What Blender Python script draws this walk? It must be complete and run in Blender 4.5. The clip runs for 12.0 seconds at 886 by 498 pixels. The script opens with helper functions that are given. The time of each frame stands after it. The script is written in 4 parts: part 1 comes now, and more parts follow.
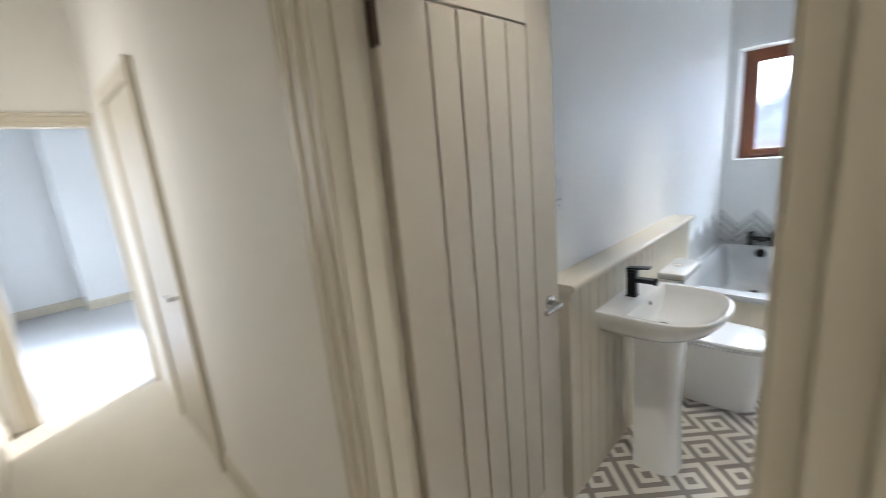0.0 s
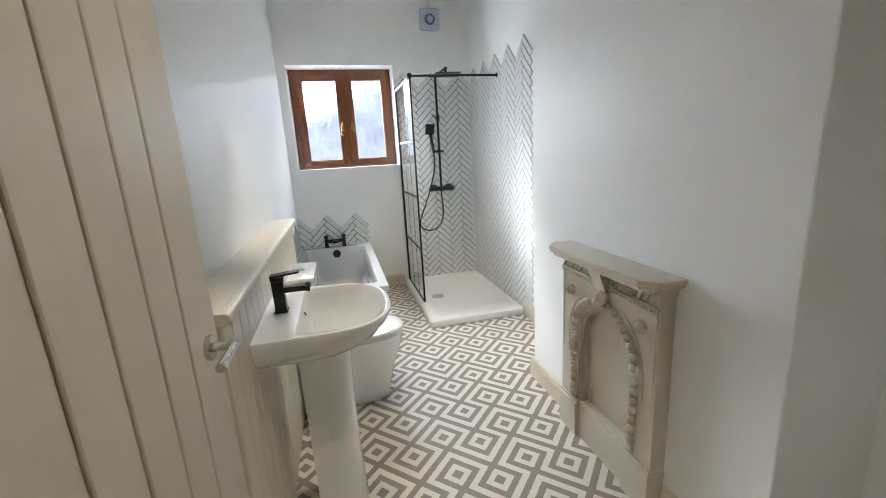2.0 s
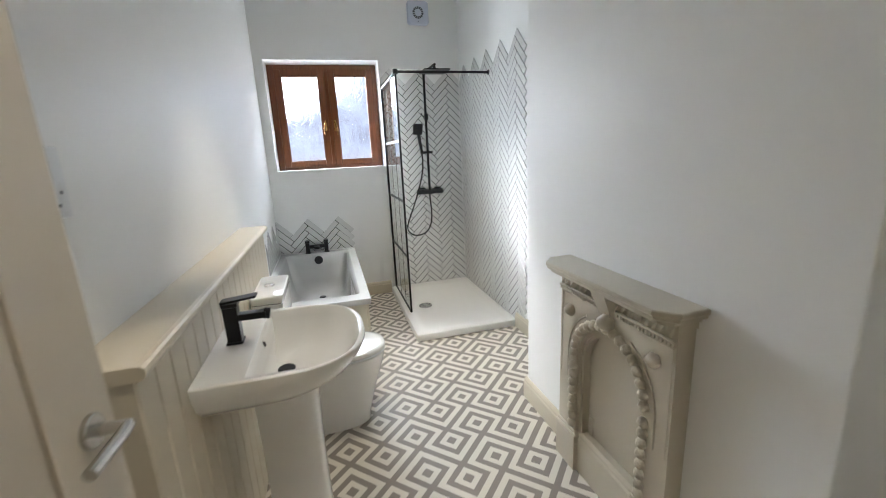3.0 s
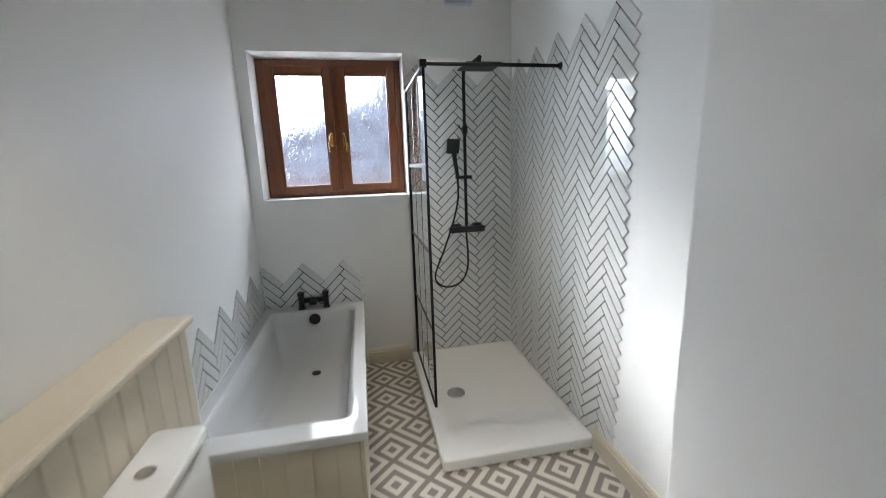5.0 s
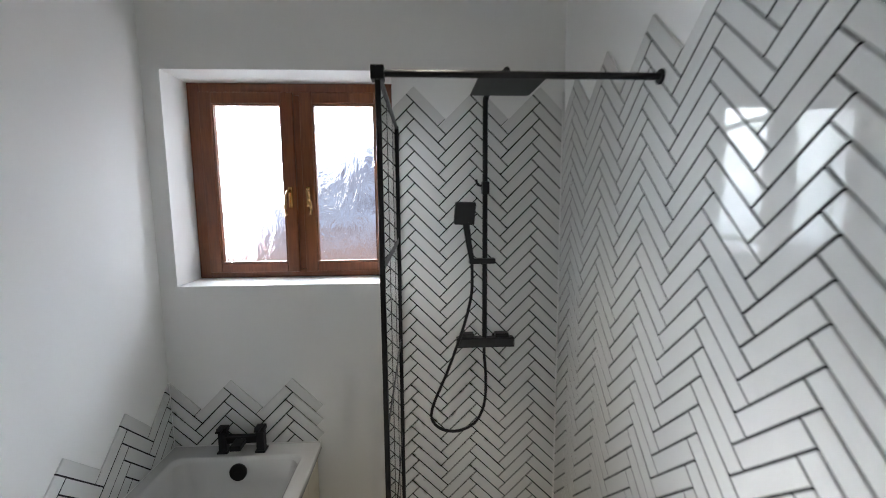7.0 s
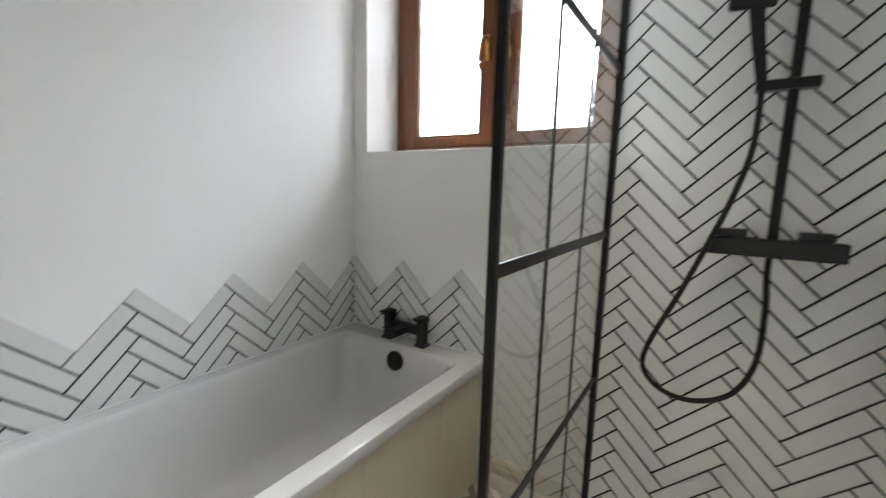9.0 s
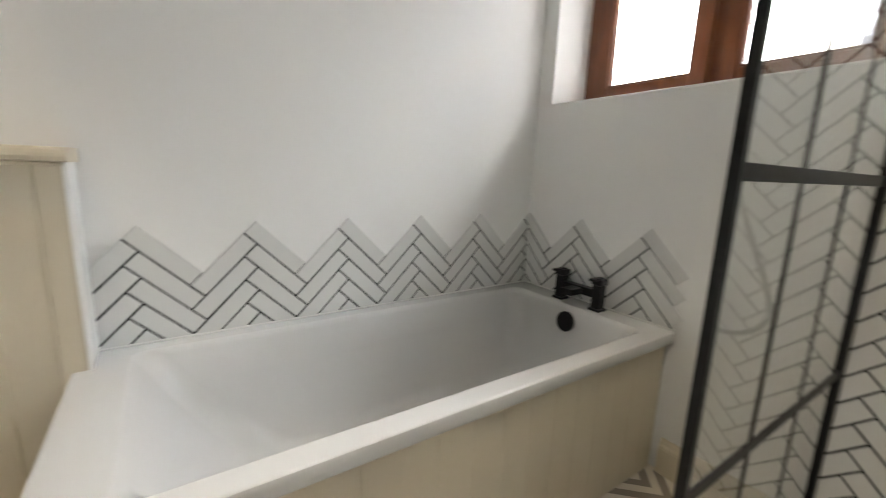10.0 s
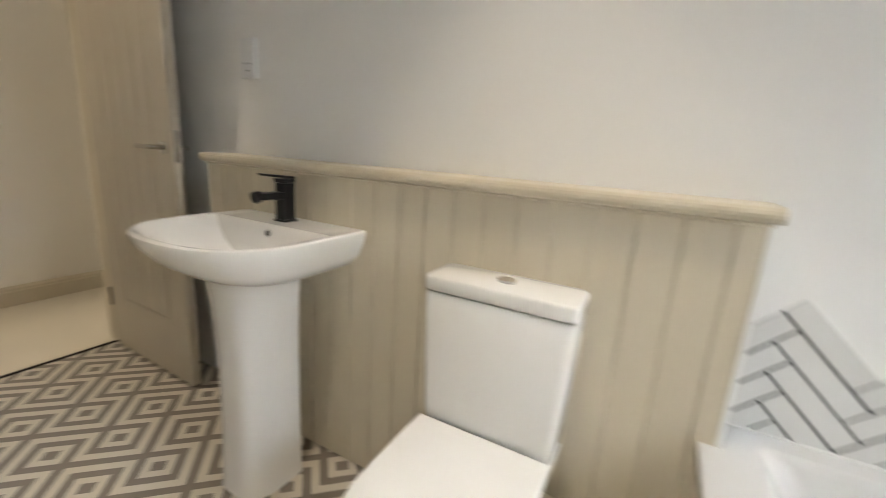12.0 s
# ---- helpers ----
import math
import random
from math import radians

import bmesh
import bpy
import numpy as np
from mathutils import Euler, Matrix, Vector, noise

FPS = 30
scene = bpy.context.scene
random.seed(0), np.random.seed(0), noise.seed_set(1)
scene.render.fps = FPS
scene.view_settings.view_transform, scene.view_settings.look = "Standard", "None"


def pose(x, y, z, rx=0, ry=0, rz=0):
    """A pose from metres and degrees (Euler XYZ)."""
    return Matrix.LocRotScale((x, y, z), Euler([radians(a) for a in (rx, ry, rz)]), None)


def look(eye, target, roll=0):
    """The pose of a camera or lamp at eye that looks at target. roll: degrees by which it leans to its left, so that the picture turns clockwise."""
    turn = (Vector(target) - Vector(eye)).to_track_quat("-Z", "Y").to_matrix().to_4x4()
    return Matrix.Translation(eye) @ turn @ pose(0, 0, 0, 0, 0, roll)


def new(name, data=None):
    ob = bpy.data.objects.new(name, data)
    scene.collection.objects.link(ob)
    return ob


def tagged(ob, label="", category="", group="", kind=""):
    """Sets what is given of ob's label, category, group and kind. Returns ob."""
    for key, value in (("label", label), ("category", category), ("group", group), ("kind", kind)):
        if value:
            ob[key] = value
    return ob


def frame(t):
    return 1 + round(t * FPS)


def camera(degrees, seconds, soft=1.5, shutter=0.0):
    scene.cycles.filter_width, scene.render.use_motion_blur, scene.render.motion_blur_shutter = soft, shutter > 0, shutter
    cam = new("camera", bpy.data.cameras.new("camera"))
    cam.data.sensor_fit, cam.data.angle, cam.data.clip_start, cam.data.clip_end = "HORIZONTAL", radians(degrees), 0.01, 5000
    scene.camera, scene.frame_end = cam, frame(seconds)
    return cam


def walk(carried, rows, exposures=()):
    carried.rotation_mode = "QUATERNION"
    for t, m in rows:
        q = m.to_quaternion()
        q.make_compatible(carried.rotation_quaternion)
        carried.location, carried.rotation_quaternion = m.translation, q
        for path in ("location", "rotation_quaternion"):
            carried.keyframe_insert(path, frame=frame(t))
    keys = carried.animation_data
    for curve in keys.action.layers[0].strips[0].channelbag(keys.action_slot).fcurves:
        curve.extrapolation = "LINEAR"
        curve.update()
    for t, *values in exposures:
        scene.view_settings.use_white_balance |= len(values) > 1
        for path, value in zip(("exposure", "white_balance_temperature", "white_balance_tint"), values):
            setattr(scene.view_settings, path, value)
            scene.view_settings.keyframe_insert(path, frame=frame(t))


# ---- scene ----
cam = camera(94.6, 12.0, soft=0.8, shutter=0.5)
PATH = [
    (0, (0.941, -5.038, 1.685), (-0.449, -3.668, 1.245), -5.2),
    (0.2, (0.809, -4.968, 1.67), (-0.364, -3.41, 1.226), -5.3),
    (0.5, (0.744, -4.879, 1.682), (-0.09, -3.119, 1.225), -5.6),
    (1, (0.564, -4.755, 1.615), (0.413, -2.816, 1.15), -5.1),
    (1.5, (0.49, -4.668, 1.542), (0.8, -2.746, 1.086), -4.2),
    (2, (0.465, -4.622, 1.476), (0.93, -2.73, 1.025), -3.3),
    (2.5, (0.486, -4.574, 1.461), (0.985, -2.69, 1.01), -3.1),
    (3, (0.553, -4.402, 1.494), (1.06, -2.522, 1.038), -2.8),
    (3.2, (0.585, -4.318, 1.52), (1.094, -2.438, 1.064), -2.6),
    (4.8, (0.745, -3.366, 1.603), (1.138, -1.45, 1.188), -2.0),
    (5, (0.8, -3.231, 1.62), (1.169, -1.309, 1.211), -1.9),
    (5.5, (0.912, -2.941, 1.652), (1.224, -1.002, 1.277), -1.8),
    (6, (0.997, -2.624, 1.713), (1.287, -0.672, 1.384), -1.7),
    (6.5, (1.157, -2.339, 1.806), (1.399, -0.373, 1.534), -1.2),
    (6.7, (1.234, -2.22, 1.833), (1.431, -0.245, 1.582), -0.9),
    (8.3, (1.384, -1.551, 1.407), (0.773, 0.342, 1.201), 1.2),
    (8.5, (1.426, -1.501, 1.356), (0.671, 0.335, 1.114), 1.3),
    (9, (1.467, -1.44, 1.229), (0.383, 0.216, 0.941), 1.5),
    (9.5, (1.455, -1.441, 1.132), (0.08, -0.029, 0.794), 1.7),
    (10, (1.417, -1.475, 1.085), (-0.204, -0.366, 0.706), 2.2),
    (10.5, (1.364, -1.491, 1.085), (-0.454, -0.78, 0.65), 3.0),
    (11, (1.308, -1.569, 1.092), (-0.624, -1.331, 0.635), 3.5),
    (11.3, (1.268, -1.598, 1.083), (-0.671, -1.765, 0.655), 3.6),
    (11.5, (1.239, -1.672, 1.08), (-0.686, -2.04, 0.681), 3.9),
    (12, (1.150, -1.862, 1.170), (-0.568, -2.772, 0.703), 3.7),
]

EXPOSURES = [(0.0, 0.74, 5500, 10), (0.5, 0.54, 5650, 10), (1.2, 0.68, 5950, 10), (2.0, 0.66, 6000, 10), (3.0, 0.56, 6050, 10), (5.0, -0.10, 6100, 11), (6.5, -0.22, 6150, 12), (8.5, 0.08, 6200, 11), (9.5, 0.13, 6700, 11), (10.0, 0.09, 6900, 12), (10.5, 0.04, 7100, 12), (11.2, 0.09, 7150, 12), (12.0, 0.46, 6800, 12)]
S = 0.925      # metres to one unit of the plan, in which the path and all sizes below are written
walk(cam, [(t, look(Vector(eye) * S, Vector(target) * S, roll)) for t, eye, target, roll in PATH], EXPOSURES)

# ---- light ----
world = bpy.data.worlds.new("sky_world")
scene.world = world
world.use_nodes = True
wn = world.node_tree.nodes
sky = wn.new("ShaderNodeTexSky")
sky.sky_type, sky.sun_disc = "NISHITA", False
sky.sun_elevation, sky.sun_rotation = radians(20.5), radians(-30)
world.node_tree.links.new(sky.outputs[0], wn["Background"].inputs[0])
wn["Background"].inputs[1].default_value = 0.12
sun = new("sun", bpy.data.lights.new("sun", "SUN"))
sun.data.energy, sun.data.angle, sun.data.color = 4.0, radians(0.5), (1.0, 0.94, 0.86)
sun.matrix_world = look((-4.68, 8.1, 3.5), (0, 0, 0))
SKY_GLOW = 41.0         # white sky seen through the bathroom window
GARDEN_GLOW = 1.2       # shrubs and wall under it
HALL_FILL = 6.5      # warm fill lamp in an opening added to the hall wall, out of view
HALL_END_FILL = 9.0         # fill lamp in an opening added at the unseen other end of the hall
FAR_WINDOW = 9.0       # daylight in the window of the room past the hall
WINDOW_SUN = 7.0      # low sun spread by the rippled panes of the bathroom window
DOWNLIGHT = 54.0       # each recessed bathroom ceiling light, the added door-end fill included


def window_light(name, x, y, z, target, w, h, power, color):
    ob = new(name, bpy.data.lights.new(name, "AREA"))
    ob.data.shape, ob.data.size, ob.data.size_y = "RECTANGLE", w * S, h * S
    ob.data.energy, ob.data.color = power, color
    ob.matrix_world = look(Vector((x, y, z)) * S, Vector(target) * S)
    return ob


# two unseen lamps added to brighten the hall, each in an added opening
window_light("hall_fill", -2.1, -5.53, 1.75, (-2.1, -4.5, 1.55), 0.78, 1.05, HALL_FILL, (1.0, 0.90, 0.74))
window_light("hall_end_fill", 3.38, -5.0, 1.75, (0, -5.0, 1.5), 0.8, 1.1, HALL_END_FILL, (1.0, 0.90, 0.74))
window_light("far_room_daylight", -4.07, -3.68, 1.1, (-4.3, -6, 0.9), 0.9, 1.8, FAR_WINDOW, (0.95, 0.97, 1.0))
for glow, wide, share, drop in (("window_sunlight", 50, 1.0, 0.36), ("window_sun_core", 20, 2.2, 0.45)):
    low_sun = window_light(glow, 0.27, 0.83, 2.13, (0.27 + 0.49, 0.83 - 0.80, 2.13 - drop), 1.25, 1.2, WINDOW_SUN * share, (1.0, 0.97, 0.92))
    low_sun.data.spread = radians(wide)
# all out of view; the middle one, by the door, is an added fill lamp
DOWNLIGHTS = [(0.60, -2.17), (0.45, -4.00), (1.35, -0.75)]
for lx, ly in DOWNLIGHTS:
    lamp = new("downlight_lamp", bpy.data.lights.new("downlight_lamp", "SPOT"))
    lamp.data.shadow_soft_size, lamp.data.spot_size, lamp.data.spot_blend = 0.03, radians(56), 0.7
    lamp.data.energy, lamp.data.color = DOWNLIGHT, (1.0, 0.87, 0.68)
    lamp.location = Vector((lx, ly, 3.034)) * S


# ---- materials ----
def material(name):
    m = bpy.data.materials.new(name)
    m.use_nodes = True
    return m, m.node_tree.nodes, m.node_tree.links, m.node_tree.nodes["Principled BSDF"]


def math_node(nt, op, a, b=None, c=None):
    n = nt.nodes.new("ShaderNodeMath")
    n.operation = op
    for i, v in enumerate((a, b, c)):
        if v is None:
            continue
        if isinstance(v, (int, float)):
            n.inputs[i].default_value = v
        else:
            nt.links.new(v, n.inputs[i])
    return n.outputs[0]


def paint(name, color, rough, vary=0.04, bump=0.05, grain=180.0, coat=0.0, metal=0.0, blotch=1.6, random_tint=0.0, spec=0.5):
    """Paint, plaster, enamel: a base colour with soft blotches, fine grain and relief."""
    m, nodes, links, bsdf = material(name)
    nt = m.node_tree
    tc = nodes.new("ShaderNodeTexCoord")
    big = nodes.new("ShaderNodeTexNoise")
    big.inputs["Scale"].default_value, big.inputs["Detail"].default_value = blotch, 4
    fine = nodes.new("ShaderNodeTexNoise")
    fine.inputs["Scale"].default_value, fine.inputs["Detail"].default_value = grain, 3
    for n in (big, fine):
        links.new(tc.outputs["Object"], n.inputs["Vector"])
    mix = nodes.new("ShaderNodeMix")
    mix.data_type = "RGBA"
    mix.inputs["A"].default_value = (*[c * (1 - vary) for c in color], 1)
    mix.inputs["B"].default_value = (*[min(1, c * (1 + vary)) for c in color], 1)
    f = math_node(nt, "ADD", math_node(nt, "MULTIPLY", big.outputs[0], 0.75), math_node(nt, "MULTIPLY", fine.outputs[0], 0.25))
    if random_tint:
        info = nodes.new("ShaderNodeObjectInfo")
        f = math_node(nt, "ADD", math_node(nt, "MULTIPLY", f, 1 - random_tint), math_node(nt, "MULTIPLY", info.outputs["Random"], random_tint))
    links.new(f, mix.inputs["Factor"])
    links.new(mix.outputs["Result"], bsdf.inputs["Base Color"])
    r = math_node(nt, "ADD", math_node(nt, "MULTIPLY", big.outputs[0], rough * 0.5), rough * 0.75)
    links.new(r, bsdf.inputs["Roughness"])
    bsdf.inputs["Metallic"].default_value = metal
    bsdf.inputs["Coat Weight"].default_value = coat
    bsdf.inputs["Coat Roughness"].default_value = 0.06
    bsdf.inputs["Specular IOR Level"].default_value = spec
    if bump:
        b = nodes.new("ShaderNodeBump")
        b.inputs["Strength"].default_value, b.inputs["Distance"].default_value = bump, 0.004
        links.new(f, b.inputs["Height"])
        links.new(b.outputs[0], bsdf.inputs["Normal"])
    return m


WALL = paint("white_wall_paint", (0.85, 0.85, 0.835), 0.42, 0.025, 0.10, 90, spec=0.5)
HALLWALL = paint("warm_hall_paint", (0.84, 0.80, 0.725), 0.6, 0.03, 0.10, 90, spec=0.3)
CREAM = paint("cream_satin_paint", (0.60, 0.535, 0.415), 0.36, 0.05, 0.06, 120)
CREAM_OLD = paint("cream_thick_paint", (0.55, 0.495, 0.395), 0.33, 0.06, 0.16, 60)
DOORPAINT = paint("cream_door_paint", (0.55, 0.49, 0.395), 0.34, 0.04, 0.05, 150)
CERAMIC = paint("white_glazed_ceramic", (0.84, 0.83, 0.80), 0.09, 0.012, 0.0, 40, coat=0.4)
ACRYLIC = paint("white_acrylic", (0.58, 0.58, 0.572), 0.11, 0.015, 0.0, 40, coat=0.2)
STONE_RESIN = paint("white_resin_tray", (0.80, 0.79, 0.76), 0.30, 0.03, 0.03, 220)
TILE = paint("white_gloss_tile", (0.69, 0.69, 0.675), 0.035, 0.03, 0.02, 25, random_tint=0.45)
GROUT = paint("charcoal_grout", (0.03, 0.03, 0.032), 0.9, 0.2, 0.2, 300, spec=0.1)
SEALANT = paint("white_sealant", (0.75, 0.75, 0.73), 0.35, 0.03, 0.04, 60)
BLACK = paint("matt_black_metal", (0.010, 0.010, 0.011), 0.36, 0.15, 0.03, 250, metal=0.0, spec=0.3)
RUBBER = paint("black_hose", (0.010, 0.010, 0.011), 0.42, 0.15, 0.05, 250, spec=0.3)
CHROME = paint("polished_chrome", (0.72, 0.72, 0.72), 0.10, 0.03, 0.0, 60, metal=1.0)
STEEL = paint("brushed_steel", (0.55, 0.54, 0.52), 0.28, 0.05, 0.03, 300, metal=1.0)
BRASS = paint("brass_handle", (0.42, 0.26, 0.11), 0.25, 0.08, 0.02, 90, metal=1.0)
RUST = paint("dark_bronze_hinge", (0.10, 0.07, 0.05), 0.4, 0.2, 0.05, 200, metal=0.8)
PLASTIC = paint("white_plastic", (0.78, 0.79, 0.80), 0.30, 0.02, 0.0, 60)
GREYSLOT = paint("grey_slots", (0.045, 0.05, 0.07), 0.5, 0.05, 0.0, 60)
FANPLASTIC = paint("cool_white_plastic", (0.60, 0.64, 0.74), 0.30, 0.02, 0.0, 60)
DARKGAP = paint("dark_gap", (0.03, 0.025, 0.02), 0.8, 0.1, 0.0, 60)


CARPET = paint("beige_carpet", (0.70, 0.64, 0.53), 0.95, 0.10, 0.9, 420, blotch=2.2, spec=0.1)
FARCARPET = paint("pale_grey_carpet", (0.62, 0.60, 0.58), 0.95, 0.08, 0.9, 420, blotch=2.0, spec=0.1)


def woodgrain_material():
    m, nodes, links, bsdf = material("brown_woodgrain_foil")
    tc = nodes.new("ShaderNodeTexCoord")
    mp = nodes.new("ShaderNodeMapping")
    mp.inputs["Scale"].default_value = (60, 60, 5)
    n = nodes.new("ShaderNodeTexNoise")
    n.inputs["Scale"].default_value, n.inputs["Detail"].default_value, n.inputs["Distortion"].default_value = 1.6, 6, 0.6
    ramp = nodes.new("ShaderNodeValToRGB")
    ramp.color_ramp.elements[0].position, ramp.color_ramp.elements[0].color = 0.3, (0.105, 0.030, 0.010, 1)
    ramp.color_ramp.elements[1].position, ramp.color_ramp.elements[1].color = 0.72, (0.180, 0.056, 0.018, 1)
    bump = nodes.new("ShaderNodeBump")
    bump.inputs["Strength"].default_value, bump.inputs["Distance"].default_value = 0.12, 0.002
    links.new(tc.outputs["Object"], mp.inputs["Vector"])
    links.new(mp.outputs[0], n.inputs["Vector"])
    links.new(n.outputs[0], ramp.inputs[0])
    links.new(ramp.outputs[0], bsdf.inputs["Base Color"])
    links.new(n.outputs[0], bump.inputs["Height"])
    links.new(bump.outputs[0], bsdf.inputs["Normal"])
    bsdf.inputs["Roughness"].default_value = 0.38
    return m


WOODGRAIN = woodgrain_material()


def vinyl_material():
    """Printed sheet vinyl: nested diamonds between zigzag lines, warm grey on off-white."""
    m, nodes, links, bsdf = material("diamond_pattern_vinyl")
    nt = m.node_tree
    pos = nodes.new("ShaderNodeNewGeometry")
    sep = nodes.new("ShaderNodeSeparateXYZ")
    links.new(pos.outputs["Position"], sep.inputs[0])
    wob = nodes.new("ShaderNodeTexNoise")
    wob.inputs["Scale"].default_value, wob.inputs["Detail"].default_value = 260, 2
    links.new(pos.outputs["Position"], wob.inputs["Vector"])
    jit = math_node(nt, "MULTIPLY", math_node(nt, "SUBTRACT", wob.outputs[0], 0.5), 0.09)
    X = math_node(nt, "ADD", math_node(nt, "DIVIDE", math_node(nt, "SUBTRACT", sep.outputs[0], 0.866 * S), 0.0886 * S), 400.0)
    Y = math_node(nt, "ADD", math_node(nt, "DIVIDE", math_node(nt, "SUBTRACT", sep.outputs[1], -2.482 * S), 0.0912 * S), 600.0)

    def centred(v, period, shift):
        return math_node(nt, "SUBTRACT", math_node(nt, "FLOORED_MODULO", math_node(nt, "ADD", v, period / 2 - shift), period), period / 2)

    ax = math_node(nt, "ABSOLUTE", centred(X, 4.0, 0.0))
    bx_ = math_node(nt, "ABSOLUTE", centred(X, 4.0, 2.0))
    ay = math_node(nt, "ABSOLUTE", centred(Y, 3.0, 0.0))
    by = math_node(nt, "ABSOLUTE", centred(Y, 3.0, -1.0))
    d = math_node(nt, "ADD", math_node(nt, "MINIMUM", math_node(nt, "ADD", ax, ay), math_node(nt, "ADD", bx_, by)), jit)
    core = math_node(nt, "LESS_THAN", d, 0.36)
    ring = math_node(nt, "MULTIPLY", math_node(nt, "GREATER_THAN", d, 0.80), math_node(nt, "LESS_THAN", d, 1.27))
    zig = math_node(nt, "ABSOLUTE", centred(math_node(nt, "ADD", Y, ax), 3.0, 2.0))
    line = math_node(nt, "LESS_THAN", math_node(nt, "ADD", zig, jit), 0.24)
    dark = math_node(nt, "MAXIMUM", math_node(nt, "MAXIMUM", core, ring), line)
    mix = nodes.new("ShaderNodeMix")
    mix.data_type = "RGBA"
    mix.inputs["A"].default_value = (0.66, 0.61, 0.53, 1)
    mix.inputs["B"].default_value = (0.235, 0.205, 0.175, 1)
    links.new(dark, mix.inputs["Factor"])
    dirt = nodes.new("ShaderNodeTexNoise")
    dirt.inputs["Scale"].default_value, dirt.inputs["Detail"].default_value = 3.0, 6
    links.new(pos.outputs["Position"], dirt.inputs["Vector"])
    shade = nodes.new("ShaderNodeMix")
    shade.data_type, shade.blend_type = "RGBA", "MULTIPLY"
    shade.inputs["Factor"].default_value = 1.0
    tone = math_node(nt, "ADD", math_node(nt, "MULTIPLY", dirt.outputs[0], 0.18), math_node(nt, "ADD", math_node(nt, "MULTIPLY", wob.outputs[0], 0.10), 0.86))
    links.new(mix.outputs["Result"], shade.inputs["A"])
    links.new(tone, shade.inputs["B"])
    links.new(shade.outputs["Result"], bsdf.inputs["Base Color"])
    bsdf.inputs["Roughness"].default_value = 0.42
    bump = nodes.new("ShaderNodeBump")
    bump.inputs["Strength"].default_value, bump.inputs["Distance"].default_value = 0.12, 0.002
    links.new(wob.outputs[0], bump.inputs["Height"])
    links.new(bump.outputs[0], bsdf.inputs["Normal"])
    return m


VINYL = vinyl_material()


def glass_material(name, rough, relief, tint=(1, 1, 1)):
    m, nodes, links, bsdf = material(name)
    bsdf.inputs["Base Color"].default_value = (*tint, 1)
    bsdf.inputs["Transmission Weight"].default_value = 1.0
    bsdf.inputs["Roughness"].default_value = rough
    bsdf.inputs["IOR"].default_value = 1.45
    if relief:
        tc = nodes.new("ShaderNodeTexCoord")
        mp = nodes.new("ShaderNodeMapping")
        mp.inputs["Scale"].default_value = (1.0, 1.0, 0.42)
        n = nodes.new("ShaderNodeTexNoise")
        n.inputs["Scale"].default_value, n.inputs["Detail"].default_value, n.inputs["Distortion"].default_value = 15, 3, 2.2
        b = nodes.new("ShaderNodeBump")
        b.inputs["Strength"].default_value, b.inputs["Distance"].default_value = relief, 0.01
        links.new(tc.outputs["Object"], mp.inputs["Vector"])
        links.new(mp.outputs[0], n.inputs["Vector"])
        links.new(n.outputs[0], b.inputs["Height"])
        links.new(b.outputs[0], bsdf.inputs["Normal"])
    return m


CLEAR = glass_material("clear_safety_glass", 0.0, 0, (0.96, 0.985, 0.975))
OBSCURE = glass_material("rippled_obscure_glass", 0.10, 0.6)


